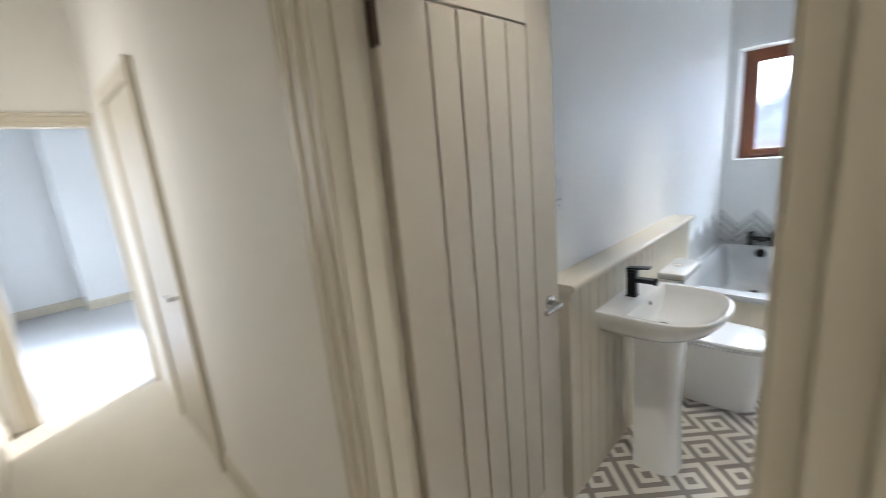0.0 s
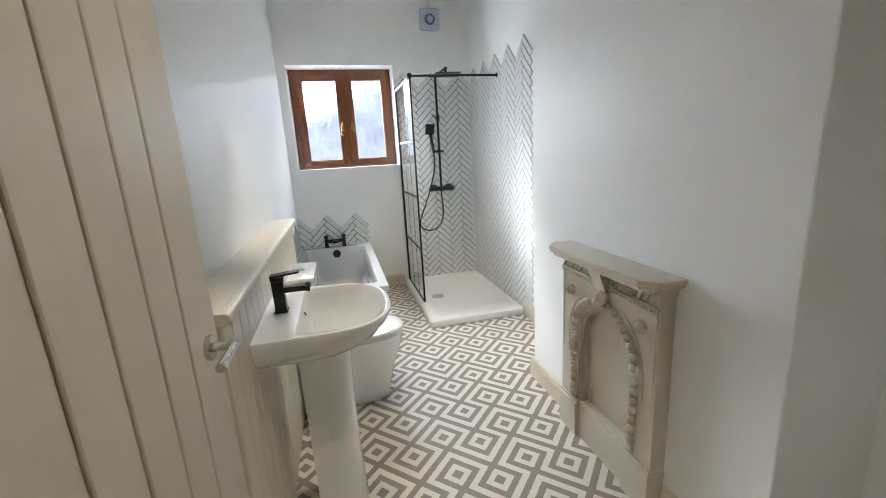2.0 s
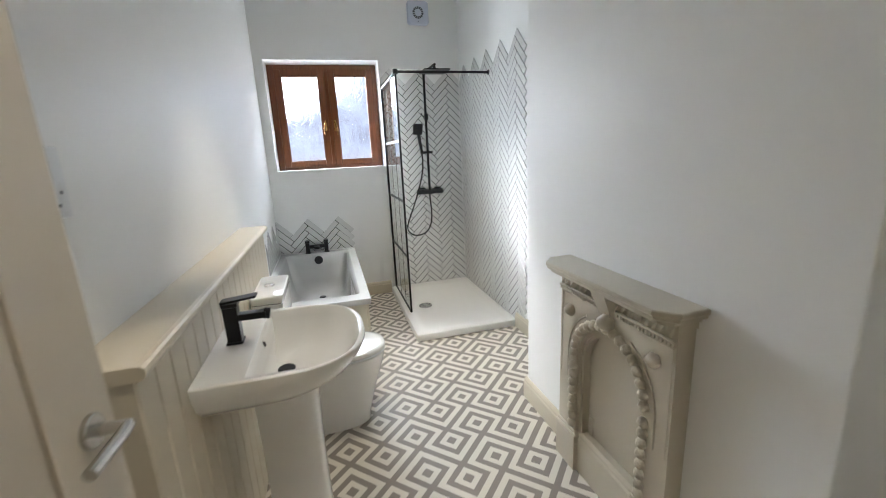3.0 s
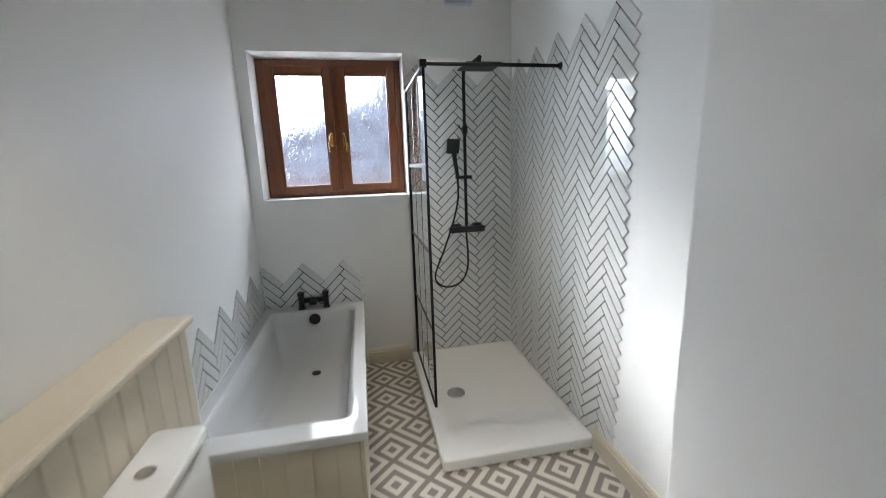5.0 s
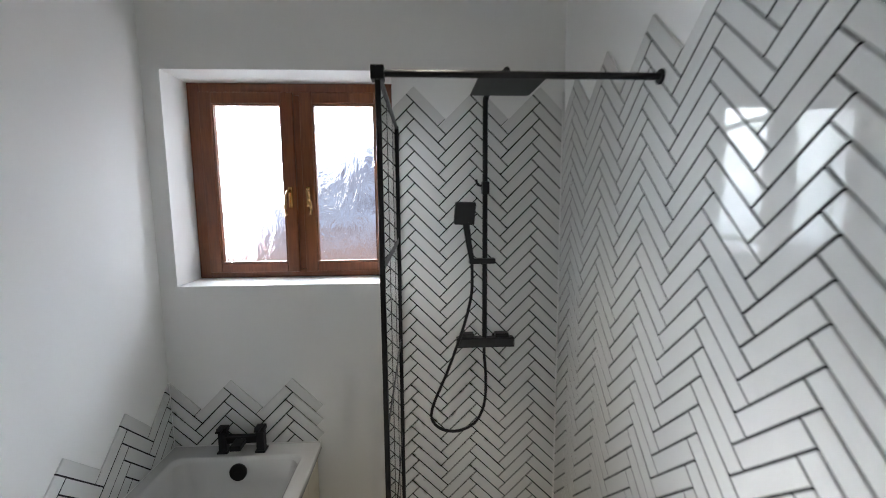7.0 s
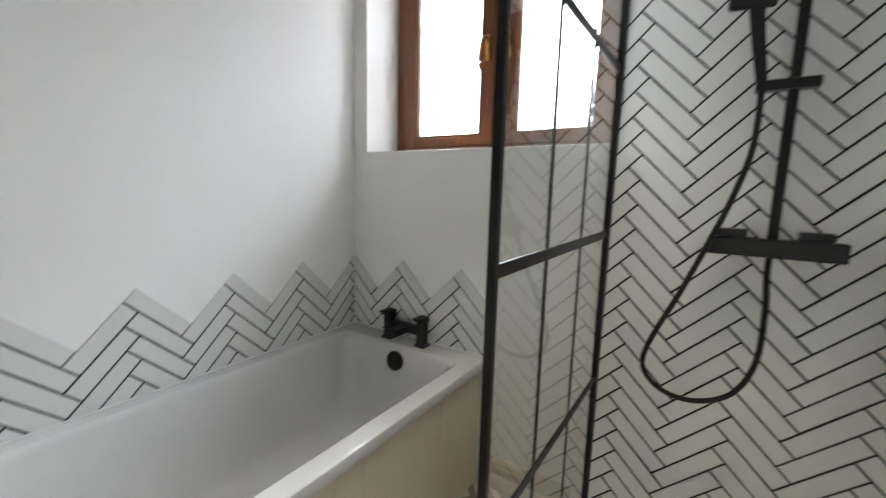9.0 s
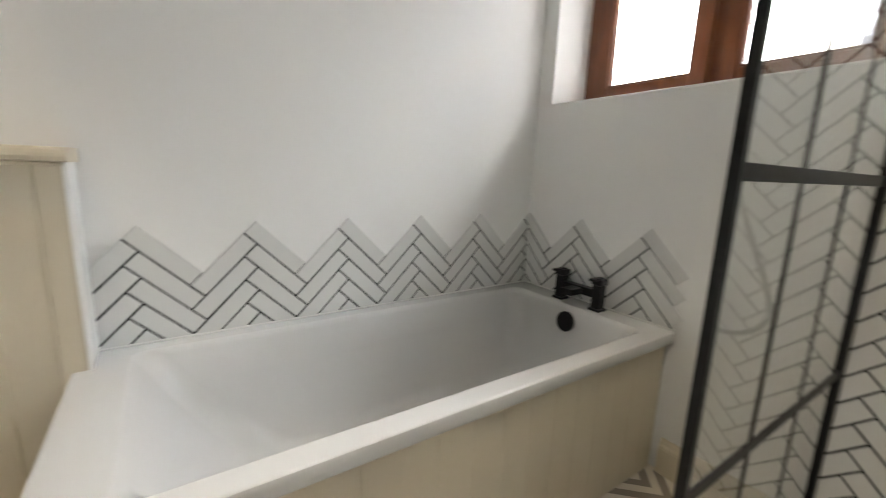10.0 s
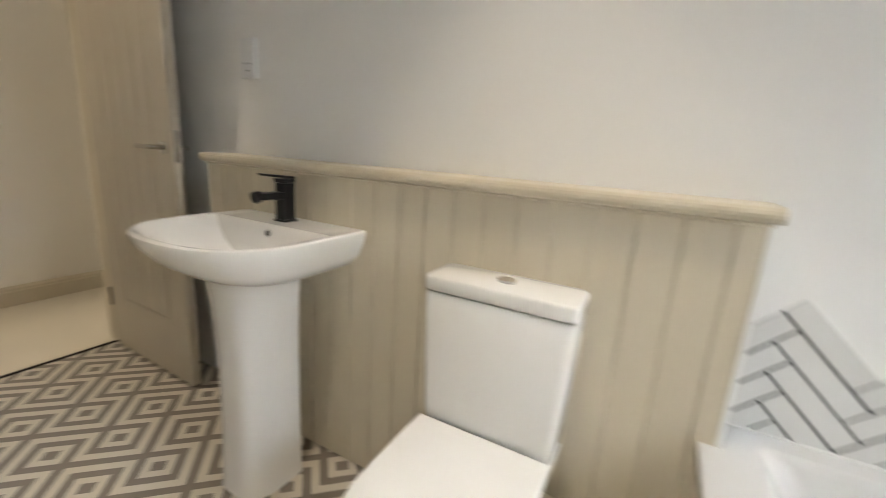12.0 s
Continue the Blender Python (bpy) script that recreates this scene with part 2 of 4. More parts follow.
def backdrop_material():
    """Hazy garden under a white sky: brick and bare shrubs low down, glare above."""
    m, nodes, links, bsdf = material("hazy_garden_glow")
    nt = m.node_tree
    pos = nodes.new("ShaderNodeNewGeometry")
    sep = nodes.new("ShaderNodeSeparateXYZ")
    links.new(pos.outputs["Position"], sep.inputs[0])
    n1 = nodes.new("ShaderNodeTexNoise")
    n1.inputs["Scale"].default_value, n1.inputs["Detail"].default_value = 1.1, 5
    n2 = nodes.new("ShaderNodeTexNoise")
    n2.inputs["Scale"].default_value, n2.inputs["Detail"].default_value = 7, 4
    for n in (n1, n2):
        links.new(pos.outputs["Position"], n.inputs["Vector"])
    line = math_node(nt, "ADD", math_node(nt, "MULTIPLY", sep.outputs[0], 0.8), math_node(nt, "MULTIPLY", n1.outputs[0], 1.6))
    h = math_node(nt, "SUBTRACT", math_node(nt, "SUBTRACT", sep.outputs[2], 1.32), line)
    skyf = nodes.new("ShaderNodeMapRange")
    skyf.interpolation_type = "SMOOTHSTEP"
    skyf.inputs["From Min"].default_value, skyf.inputs["From Max"].default_value = -0.3, 0.55
    links.new(h, skyf.inputs["Value"])
    ramp = nodes.new("ShaderNodeValToRGB")
    ramp.color_ramp.elements[0].position, ramp.color_ramp.elements[0].color = 0.35, (0.20, 0.20, 0.28, 1)
    ramp.color_ramp.elements[1].position, ramp.color_ramp.elements[1].color = 0.66, (0.58, 0.66, 0.82, 1)
    links.new(n2.outputs[0], ramp.inputs[0])
    mix = nodes.new("ShaderNodeMix")
    mix.data_type = "RGBA"
    links.new(skyf.outputs[0], mix.inputs["Factor"])
    mix.inputs["B"].default_value = (0.85, 0.935, 1.0, 1)
    earth = nodes.new("ShaderNodeMix")
    earth.data_type = "RGBA"
    low = nodes.new("ShaderNodeMapRange")
    low.inputs["From Min"].default_value, low.inputs["From Max"].default_value = 1.75, 1.2
    links.new(math_node(nt, "ADD", sep.outputs[2], math_node(nt, "MULTIPLY", n2.outputs[0], 0.5)), low.inputs["Value"])
    links.new(low.outputs[0], earth.inputs["Factor"])
    links.new(ramp.outputs[0], earth.inputs["A"])
    earth.inputs["B"].default_value = (0.50, 0.36, 0.33, 1)
    links.new(earth.outputs["Result"], mix.inputs["A"])
    em = nodes.new("ShaderNodeEmission")
    glow = math_node(nt, "ADD", math_node(nt, "MULTIPLY", skyf.outputs[0], SKY_GLOW - GARDEN_GLOW), GARDEN_GLOW)
    links.new(glow, em.inputs["Strength"])
    links.new(mix.outputs["Result"], em.inputs["Color"])
    links.new(em.outputs[0], nodes["Material Output"].inputs["Surface"])
    return m


GARDEN = backdrop_material()


# ---- building helpers ----
def link_mesh(name, bm, mat, parent=None, label="", smooth=False):
    bmesh.ops.recalc_face_normals(bm, faces=bm.faces[:])
    me = bpy.data.meshes.new(name)
    bm.to_mesh(me)
    bm.free()
    me.materials.append(mat)
    if smooth:
        for p in me.polygons:
            p.use_smooth = True
        me.set_sharp_from_angle(angle=radians(44))
    ob = new(name, me)
    if parent is not None:
        ob.parent = parent
    if label:
        ob["label"] = label
    return ob


def part(name, bm, mat, parent, label="", smooth=False):
    return link_mesh(name, bm, mat, parent, label, smooth)


def thing(name, label, category, group="", kind=""):
    return tagged(new(name), label, category, group, kind)


def structure(name, bm, mat, label, category):
    return tagged(link_mesh(name, bm, mat), label, category, kind="structure")


def add_box(bm, x0, x1, y0, y1, z0, z1, bevel=0.0, segments=2):
    r = bmesh.ops.create_cube(bm, size=1)
    for v in r["verts"]:
        v.co = Vector(((x0 + x1) / 2 + v.co.x * (x1 - x0), (y0 + y1) / 2 + v.co.y * (y1 - y0), (z0 + z1) / 2 + v.co.z * (z1 - z0)))
    if bevel:
        edges = list({e for v in r["verts"] for e in v.link_edges})
        bmesh.ops.bevel(bm, geom=edges, offset=bevel, segments=segments, affect="EDGES", profile=0.5)


def box_bm(*a, **k):
    bm = bmesh.new()
    add_box(bm, *a, **k)
    return bm


def add_loft(bm, rings, cap_first=True, cap_last=True):
    loops = [[bm.verts.new(p) for p in ring] for ring in rings]
    n = len(loops[0])
    for a, b in zip(loops, loops[1:]):
        for i in range(n):
            bm.faces.new((a[i], a[(i + 1) % n], b[(i + 1) % n], b[i]))
    if cap_first:
        bm.faces.new(loops[0][::-1])
    if cap_last:
        bm.faces.new(loops[-1])


def add_tube(bm, points, radius, sides=10):
    pts = [Vector(p) for p in points]
    rings = []
    up = Vector((0.13, 0.21, 1)).normalized()
    side = None
    for i, p in enumerate(pts):
        t = (pts[min(i + 1, len(pts) - 1)] - pts[max(i - 1, 0)]).normalized()
        side = t.cross(up if side is None or abs(t.dot(up)) < 0.95 else side.cross(t))
        if side.length < 1e-4:
            side = t.cross(Vector((1, 0, 0)))
        side.normalize()
        other = side.cross(t).normalized()
        rings.append([p + radius * (math.cos(2 * math.pi * k / sides) * side + math.sin(2 * math.pi * k / sides) * other) for k in range(sides)])
    add_loft(bm, rings)


def add_disc_prism(bm, centre, axis, radius, depth, sides=28, bevel=0.0):
    c, a = Vector(centre), Vector(axis).normalized()
    u = a.orthogonal().normalized()
    w = a.cross(u)
    prof = [(radius, 0), (radius, depth - bevel), (radius - bevel, depth)] if bevel else [(radius, 0), (radius, depth)]
    add_loft(bm, [[c + a * h + r * (math.cos(2 * math.pi * k / sides) * u + math.sin(2 * math.pi * k / sides) * w) for k in range(sides)] for r, h in prof])


def smooth_path(points, steps=8):
    pts = [Vector(p) for p in points]
    out = []
    for i in range(len(pts) - 1):
        p0, p1, p2, p3 = pts[max(i - 1, 0)], pts[i], pts[i + 1], pts[min(i + 2, len(pts) - 1)]
        for s in range(steps):
            t = s / steps
            out.append(0.5 * ((2 * p1) + (p2 - p0) * t + (2 * p0 - 5 * p1 + 4 * p2 - p3) * t * t + (3 * p1 - p0 - 3 * p2 + p3) * t ** 3))
    return out + [pts[-1]]


def rounded_rect(x0, x1, y0, y1, r, z, n=6):
    pts = []
    for cx, cy, a0 in ((x1 - r, y1 - r, 0), (x0 + r, y1 - r, 90), (x0 + r, y0 + r, 180), (x1 - r, y0 + r, 270)):
        for k in range(n + 1):
            a = radians(a0 + 90 * k / n)
            pts.append(Vector((cx + r * math.cos(a), cy + r * math.sin(a), z)))
    return pts


def d_shape(xb, xf, yc, hw, z, mid=0.45, power=2.5, n=32, nb=8, tilt=0.0):
    """Plan with a straight back at xb and a rounded front reaching xf."""
    xm = xb + mid * (xf - xb)
    pts = []
    for k in range(n + 1):
        a = -math.pi / 2 + math.pi * k / n
        cs, sn = math.cos(a), math.sin(a)
        x = xm + (xf - xm) * max(cs, 0.0) ** (2 / power)
        y = hw * math.copysign(abs(sn) ** (2 / power), sn)
        pts.append(Vector((x, yc + y, z + tilt * (x - xb))))
    for k in range(nb + 1):
        pts.append(Vector((xb, yc + hw * (1 - 2 * k / nb), z)))
    return pts


# ---- large structure ----
RX = 2.008     # shower side wall
BX = 1.605     # face of the chimney breast
CEIL = 3.05
HY = -4.55     # hall face of the door wall
RY = -4.415     # room face of the door wall on the hinge side
TY2 = -4.515    # room face of the thinner partition on the latch side


def wall_with_hole(name, axis, p0, p1, a0, a1, z1, hole, mat, label):
    """A wall slab from p0 to p1 across its thickness, a0 to a1 along it; hole: (a, b, z0, z1)."""
    bm = bmesh.new()
    ha, hb, hz0, hz1 = hole
    for u0, u1, w0, w1 in ((a0, ha, 0, z1), (hb, a1, 0, z1), (ha, hb, 0, hz0), (ha, hb, hz1, z1)):
        if u1 - u0 > 1e-4 and w1 - w0 > 1e-4:
            if axis == "x":
                add_box(bm, u0, u1, p0, p1, w0, w1)
            else:
                add_box(bm, p0, p1, u0, u1, w0, w1)
    return structure(name, bm, mat, label, "wall")


floor = structure("floor", box_bm(0, RX, -4.46, 0, -0.1, 0), VINYL, "off-white and warm grey diamond patterned sheet vinyl floor", "floor")
hall_floor = structure("floor_hall", box_bm(-3.2, 3.4, -5.5, -4.46, -0.1, 0.006), CARPET, "beige fitted hall carpet up to the bathroom doorway", "carpet")
structure("floor_far_room", box_bm(-7.0, -3.2, -5.6, -3.6, -0.1, 0.004), FARCARPET, "pale grey fitted carpet with a patch of sun", "carpet")
structure("threshold_strip", box_bm(0.12, 0.894, -4.465, -4.45, 0.0, 0.009, bevel=0.003), DARKGAP, "thin dark joint between vinyl and carpet", "threshold")

wall_west = structure("wall_west", box_bm(-0.12, 0, RY, 0, 0, CEIL), WALL, "plain white painted plaster wall behind the bath", "wall")
wall_north = wall_with_hole("wall_north", "x", 0.0, 0.32, -0.12, RX + 0.12, CEIL, (0.085, 1.16, 1.392, 2.425), WALL, "white painted plaster wall with a deep window reveal")
wall_east = structure("wall_east", box_bm(RX, RX + 0.12, TY2, 0, 0, CEIL), WALL, "white painted plaster wall beside the shower", "wall")
structure("chimney_breast", box_bm(BX, RX, -3.866, -2.352, 0, CEIL, bevel=0.006), WALL, "white painted chimney breast standing out from the wall", "wall")
bm = bmesh.new()
add_box(bm, -3.2, 0.10, HY, RY, 0, CEIL)
add_box(bm, 0.10, 0.912, HY, RY, 2.285, CEIL)
add_box(bm, 0.912, 3.4, HY, TY2, 0, CEIL)
structure("wall_south", bm, HALLWALL, "warm white wall between hall and bathroom with a doorway", "wall")
# the opening is added out of view, only to hold the hall fill lamp
wall_with_hole("wall_hall_south", "x", -5.62, -5.5, -3.2, 3.4, CEIL, (-2.5, -1.7, 1.2, 2.3), HALLWALL, "warm white painted hall wall with an added opening for fill light")
wall_with_hole("wall_hall_end", "y", -3.32, -3.2, -5.62, -3.6, CEIL, (-5.33, -4.56, 0, 2.16), HALLWALL, "warm white hall end wall with an open doorway")
# unseen end wall; its opening is added for the second hall fill lamp
wall_with_hole("wall_hall_east", "y", 3.4, 3.5, -5.62, -4.37, CEIL, (-5.4, -4.6, 1.2, 2.3), HALLWALL, "warm white wall closing the hall end, opening added for fill light")
wall_with_hole("wall_far_north", "x", -3.7, -3.6, -7.1, -3.32, CEIL, (-4.54, -3.6, 0.15, 2.1), WALL, "white wall with a sunny window opening")
structure("wall_far_south", box_bm(-7.1, -3.32, -5.62, -5.5, 0, CEIL), WALL, "white wall of the room past the hall", "wall")
structure("wall_far_west", box_bm(-7.1, -7.0, -5.5, -3.7, 0, CEIL), WALL, "white far wall of the room past the hall", "wall")
structure("wall_far_pier", box_bm(-7.0, -6.6, -4.75, -3.7, 0, CEIL), WALL, "white chimney pier in the room past the hall", "wall")
structure("ceiling", box_bm(-0.12, RX + 0.12, RY, 0.32, CEIL, CEIL + 0.1), WALL, "flat white painted bathroom ceiling", "ceiling")
structure("ceiling_hall", box_bm(-7.1, 3.5, -5.62, RY, CEIL, CEIL + 0.1), WALL, "flat white painted hall ceiling", "ceiling")
structure("ceiling_far_room", box_bm(-7.1, -3.2, RY, -3.6, CEIL, CEIL + 0.1), WALL, "flat white ceiling of the room past the hall", "ceiling")
structure("wall_far_east", box_bm(-3.32, -3.2, RY, -3.6, 0, CEIL), WALL, "white side wall of the room past the hall", "wall")

bm = bmesh.new()
vs = [bm.verts.new(p) for p in ((-4.0, 3.2, -0.6), (5.4, 3.2, -0.6), (5.4, 3.2, 6.0), (-4.0, 3.2, 6.0))]
bm.faces.new(vs)
structure("backdrop", bm, GARDEN, "hazy bright garden and sky outside the window", "backdrop")
structure("ground", box_bm(-60, 60, -60, 60, -0.6, -0.5), paint("garden_soil", (0.12, 0.11, 0.09), 0.9, 0.2, 0.3, 4), "bare brown ground outside the house", "ground")


def skirting(name, a, b, inward, mat=CREAM, h=0.135, d=0.02, parent=None):
    """A moulded skirting board along a wall from a to b; inward: the way it stands out."""
    a, b, n = Vector((*a, 0)), Vector((*b, 0)), Vector((*inward, 0))
    prof = [(0.0, 0.0), (d, 0.0), (d, h - 0.035), (d - 0.004, h - 0.028), (d - 0.005, h - 0.016), (d - 0.012, h - 0.004), (0.004, h), (0.0, h)]
    bm = bmesh.new()
    add_loft(bm, [[p + n * u + Vector((0, 0, z)) for u, z in prof] for p in (a, b)])
    return structure(name, bm, mat, "cream painted moulded skirting board", "skirting board")


skirting("baseboard_north", (0.76, 0.0), (1.12, 0.0), (0, -1))
skirting("baseboard_east", (RX, -1.365), (RX, -2.352), (-1, 0))
skirting("baseboard_breast_return", (BX + 0.003, -2.352), (RX - 0.021, -2.352), (0, 1))
skirting("baseboard_breast", (BX, -2.333), (BX, -2.792), (-1, 0))
skirting("baseboard_breast_near", (BX, -3.488), (BX, -3.885), (-1, 0))
skirting("baseboard_breast_south", (BX + 0.003, -3.866), (RX, -3.866), (0, -1))
skirting("baseboard_east_near", (RX, -3.887), (RX, TY2), (-1, 0))
skirting("baseboard_south", (0.931, TY2), (RX - 0.021, TY2), (0, 1))
skirting("baseboard_hall_north", (-1.50, HY), (-0.008, HY), (0, -1))
skirting("baseboard_hall_north_near", (1.02, HY), (3.4, HY), (0, -1))
skirting("baseboard_hall_south", (-3.2, -5.5), (3.4, -5.5), (0, 1))
skirting("baseboard_far_west", (-7.0, -5.5), (-7.0, -4.75), (1, 0))
skirting("baseboard_far_pier", (-6.6, -4.77), (-6.6, -3.7), (1, 0))
skirting("baseboard_far_pier_side", (-7.0, -4.75), (-6.6, -4.75), (0, -1))


# ---- door, lining and architraves ----
def architrave(name, axis, x0, x1, top, plane, out, width=0.085, both=True, width0=None):
    """Moulded door casing round an opening; out: sign of the side that it stands on."""
    ob = thing(name, "cream painted moulded door architrave", "door frame", kind="structure")
    steps = ((0.0, 0.30, 0.012), (0.30, 0.72, 0.019), (0.72, 1.0, 0.026))
    head = width
    for side, (e, s) in enumerate(((x0, -1), (x1, 1)) if both else ((x0, -1),)):
        bm = bmesh.new()
        width = width0 if width0 and s < 0 else head
        for f0, f1, d in steps:
            u = sorted((e + s * f0 * width, e + s * f1 * width))
            w = sorted((plane, plane + out * d))
            if axis == "x":
                add_box(bm, u[0], u[1], w[0], w[1], 0, top + f1 * width, bevel=0.003)
            else:
                add_box(bm, w[0], w[1], u[0], u[1], 0, top + f1 * width, bevel=0.003)
        part("upright", bm, CREAM, ob)
    bm = bmesh.new()
    for f0, f1, d in steps:
        w = sorted((plane, plane + out * d))
        if axis == "x":
            add_box(bm, x0 - f0 * width, x1 + f0 * width, w[0], w[1], top + f0 * width, top + f1 * width, bevel=0.003)
        else:
            add_box(bm, w[0], w[1], x0 - f0 * width, x1 + f0 * width, top + f0 * width, top + f1 * width, bevel=0.003)
    part("head", bm, CREAM, ob)
    return ob


def lining(name, axis, x0, x1, top, p0, p1, stop, latch=0.0):
    ob = thing(name, "cream painted timber door lining with a stop bead", "door frame", kind="structure")
    for u0, u1, s0, s1, far in ((x0 - 0.02, x0, x0, x0 + 0.014, p1), (x1, x1 + 0.018, x1, x1, latch)):
        bm = bmesh.new()
        if axis == "x":
            add_box(bm, u0, u1, p0 - 0.002, far + 0.002, 0, top, bevel=0.002)
            if s1 > s0:
                add_box(bm, s0, s1, stop[0], stop[1], 0.006, top, bevel=0.002)
        else:
            add_box(bm, p0 - 0.002, p1 + 0.002, u0, u1, 0, top, bevel=0.002)
        part("jamb", bm, CREAM, ob)
    bm = bmesh.new()
    if axis == "x":
        add_box(bm, x0 - 0.02, x1 + 0.02, p0 - 0.002, p1 + 0.002, top, top + 0.02, bevel=0.002)
    else:
        add_box(bm, p0 - 0.002, p1 + 0.002, x0 - 0.02, x1 + 0.02, top, top + 0.02, bevel=0.002)
    part("head", bm, CREAM, ob)
    return ob


lining("door_lining_1", "x", 0.12, 0.894, 2.262, HY, RY, (-4.505, RY - 0.040), TY2)
architrave("trim_door_1_hall", "x", 0.112, 0.900, 2.27, HY, -1, 0.108, width0=0.118)
architrave("trim_door_1_room", "x", 0.112, 0.914, 2.27, RY, 1, 0.06, both=False)
lining("door_lining_2", "y", -5.31, -4.58, 2.14, -3.32, -3.2, (0, 0))
architrave("trim_door_2", "y", -5.318, -4.572, 2.148, -3.2, 1, 0.09)

# door leaf, open against the wall: built closed along +y, hinge edge at the origin
door_1 = thing("door_1", "cream painted cottage door with vertical grooves, standing open", "door", kind="structure")
DW, DH, DT = 0.735, 2.235, 0.038
grooves = [0.160 + 0.1065 * k for k in range(5)]
bm = bmesh.new()
edges_y = [0.0] + grooves + [DW]
for i in range(len(edges_y) - 1):
    g0 = 0.0042 if i > 0 else 0.0
    g1 = 0.0042 if i < len(edges_y) - 2 else 0.0
    add_box(bm, -DT, -0.007, edges_y[i], edges_y[i + 1], 0, DH)
    if i in (0, len(edges_y) - 2):
        add_box(bm, -0.007, 0, edges_y[i] + g0, edges_y[i + 1] - g1, 0, DH, bevel=0.002, segments=1)
    else:
        add_box(bm, -0.007, 0, edges_y[i] + g0, edges_y[i + 1] - g1, 0.306, DH - 0.184, bevel=0.002, segments=1)
add_box(bm, -0.007, 0, grooves[0] - 0.0042, grooves[-1] + 0.0042, 0, 0.2995, bevel=0.002, segments=1)
add_box(bm, -0.007, 0, grooves[0] - 0.0042, grooves[-1] + 0.0042, DH - 0.1775, DH, bevel=0.002, segments=1)
part("leaf", bm, DOORPAINT, door_1)
for side in (1, -1):
    handle = new("lever_handle")
    handle.parent = door_1
    face = 0.0 if side > 0 else -DT
    bm = bmesh.new()
    add_disc_prism(bm, (face, DW - 0.065, 1.098), (side, 0, 0), 0.0265, 0.009, bevel=0.002)
    part("rose", bm, STEEL, handle, "round brushed steel rose", True)
    bm = bmesh.new()
    add_tube(bm, smooth_path([(face + side * 0.006, DW - 0.065, 1.098), (face + side * 0.045, DW - 0.065, 1.098), (face + side * 0.052, DW - 0.072, 1.098), (face + side * 0.053, DW - 0.13, 1.098), (face + side * 0.053, DW - 0.172, 1.098)], 5), 0.0095, 14)
    part("lever", bm, STEEL, handle, "straight brushed steel lever", True)
part("latch_plate", box_bm(-DT + 0.007, -0.007, DW, DW + 0.002, 1.04, 1.17, bevel=0.001), STEEL, door_1, "brushed steel latch plate")
for hz in (0.28, 1.98):
    bm = bmesh.new()
    add_tube(bm, [(0.004, -0.006, hz - 0.05), (0.004, -0.006, hz + 0.05)], 0.007, 12)
    add_box(bm, -0.028, 0.0, -0.003, 0.0, hz - 0.05, hz + 0.05)
    part("hinge", bm, RUST, door_1, "dark bronze butt hinge")
door_1.matrix_world = pose(0.148, RY + 0.012, 0.012, 0, 0, -1.6)

# shut door further along the hall
door_2 = thing("door_2", "cream painted shut door in the hall wall", "door", kind="structure")
part("leaf", box_bm(-2.390, -1.600, HY - 0.012, HY - 0.001, 0.01, 2.18, bevel=0.003), DOORPAINT, door_2)
bm = bmesh.new()
add_box(bm, -1.600, -1.520, HY - 0.030, HY - 0.001, 0, 2.27, bevel=0.005)
add_box(bm, -1.522, -1.508, HY - 0.034, HY - 0.001, 0, 2.275, bevel=0.003)
part("casing", bm, CREAM, door_2)
part("casing", box_bm(-2.480, -2.400, HY - 0.030, HY - 0.001, 0, 2.27, bevel=0.005), CREAM, door_2)
part("casing_head", box_bm(-2.400, -1.600, HY - 0.030, HY - 0.001, 2.19, 2.27, bevel=0.005), CREAM, door_2)
bm = bmesh.new()
add_tube(bm, [(-1.67, HY - 0.012, 1.05), (-1.67, HY - 0.055, 1.05)], 0.011, 12)
add_box(bm, -1.770, -1.660, HY - 0.062, HY - 0.048, 1.04, 1.06, bevel=0.004)
part("lever_handle", bm, STEEL, door_2, "brushed steel lever handle")

# ---- window ----
window_1 = thing("window_1", "brown woodgrain double casement window with rippled obscure glass", "window", kind="structure")
WX0, WX1, WZ0, WZ1 = 0.087, 1.158, 1.394, 2.423
frame_part = new("window_frame")
frame_part.parent = window_1
FO = 0.06
for n, a in (("stile", (WX0, WX0 + FO, 0.215, 0.285, WZ0, WZ1)), ("stile", (WX1 - FO + 0.008, WX1, 0.215, 0.285, WZ0, WZ1)),
             ("head", (WX0 + FO, WX1 - FO + 0.008, 0.217, 0.285, WZ1 - FO, WZ1)), ("sill_rail", (WX0 + FO, WX1 - FO + 0.008, 0.217, 0.285, WZ0, WZ0 + 0.045)),
             ("mullion", (0.607, 0.683, 0.219, 0.285, WZ0 + 0.045, WZ1 - FO))):
    part(n, box_bm(*a, bevel=0.004), WOODGRAIN, frame_part)


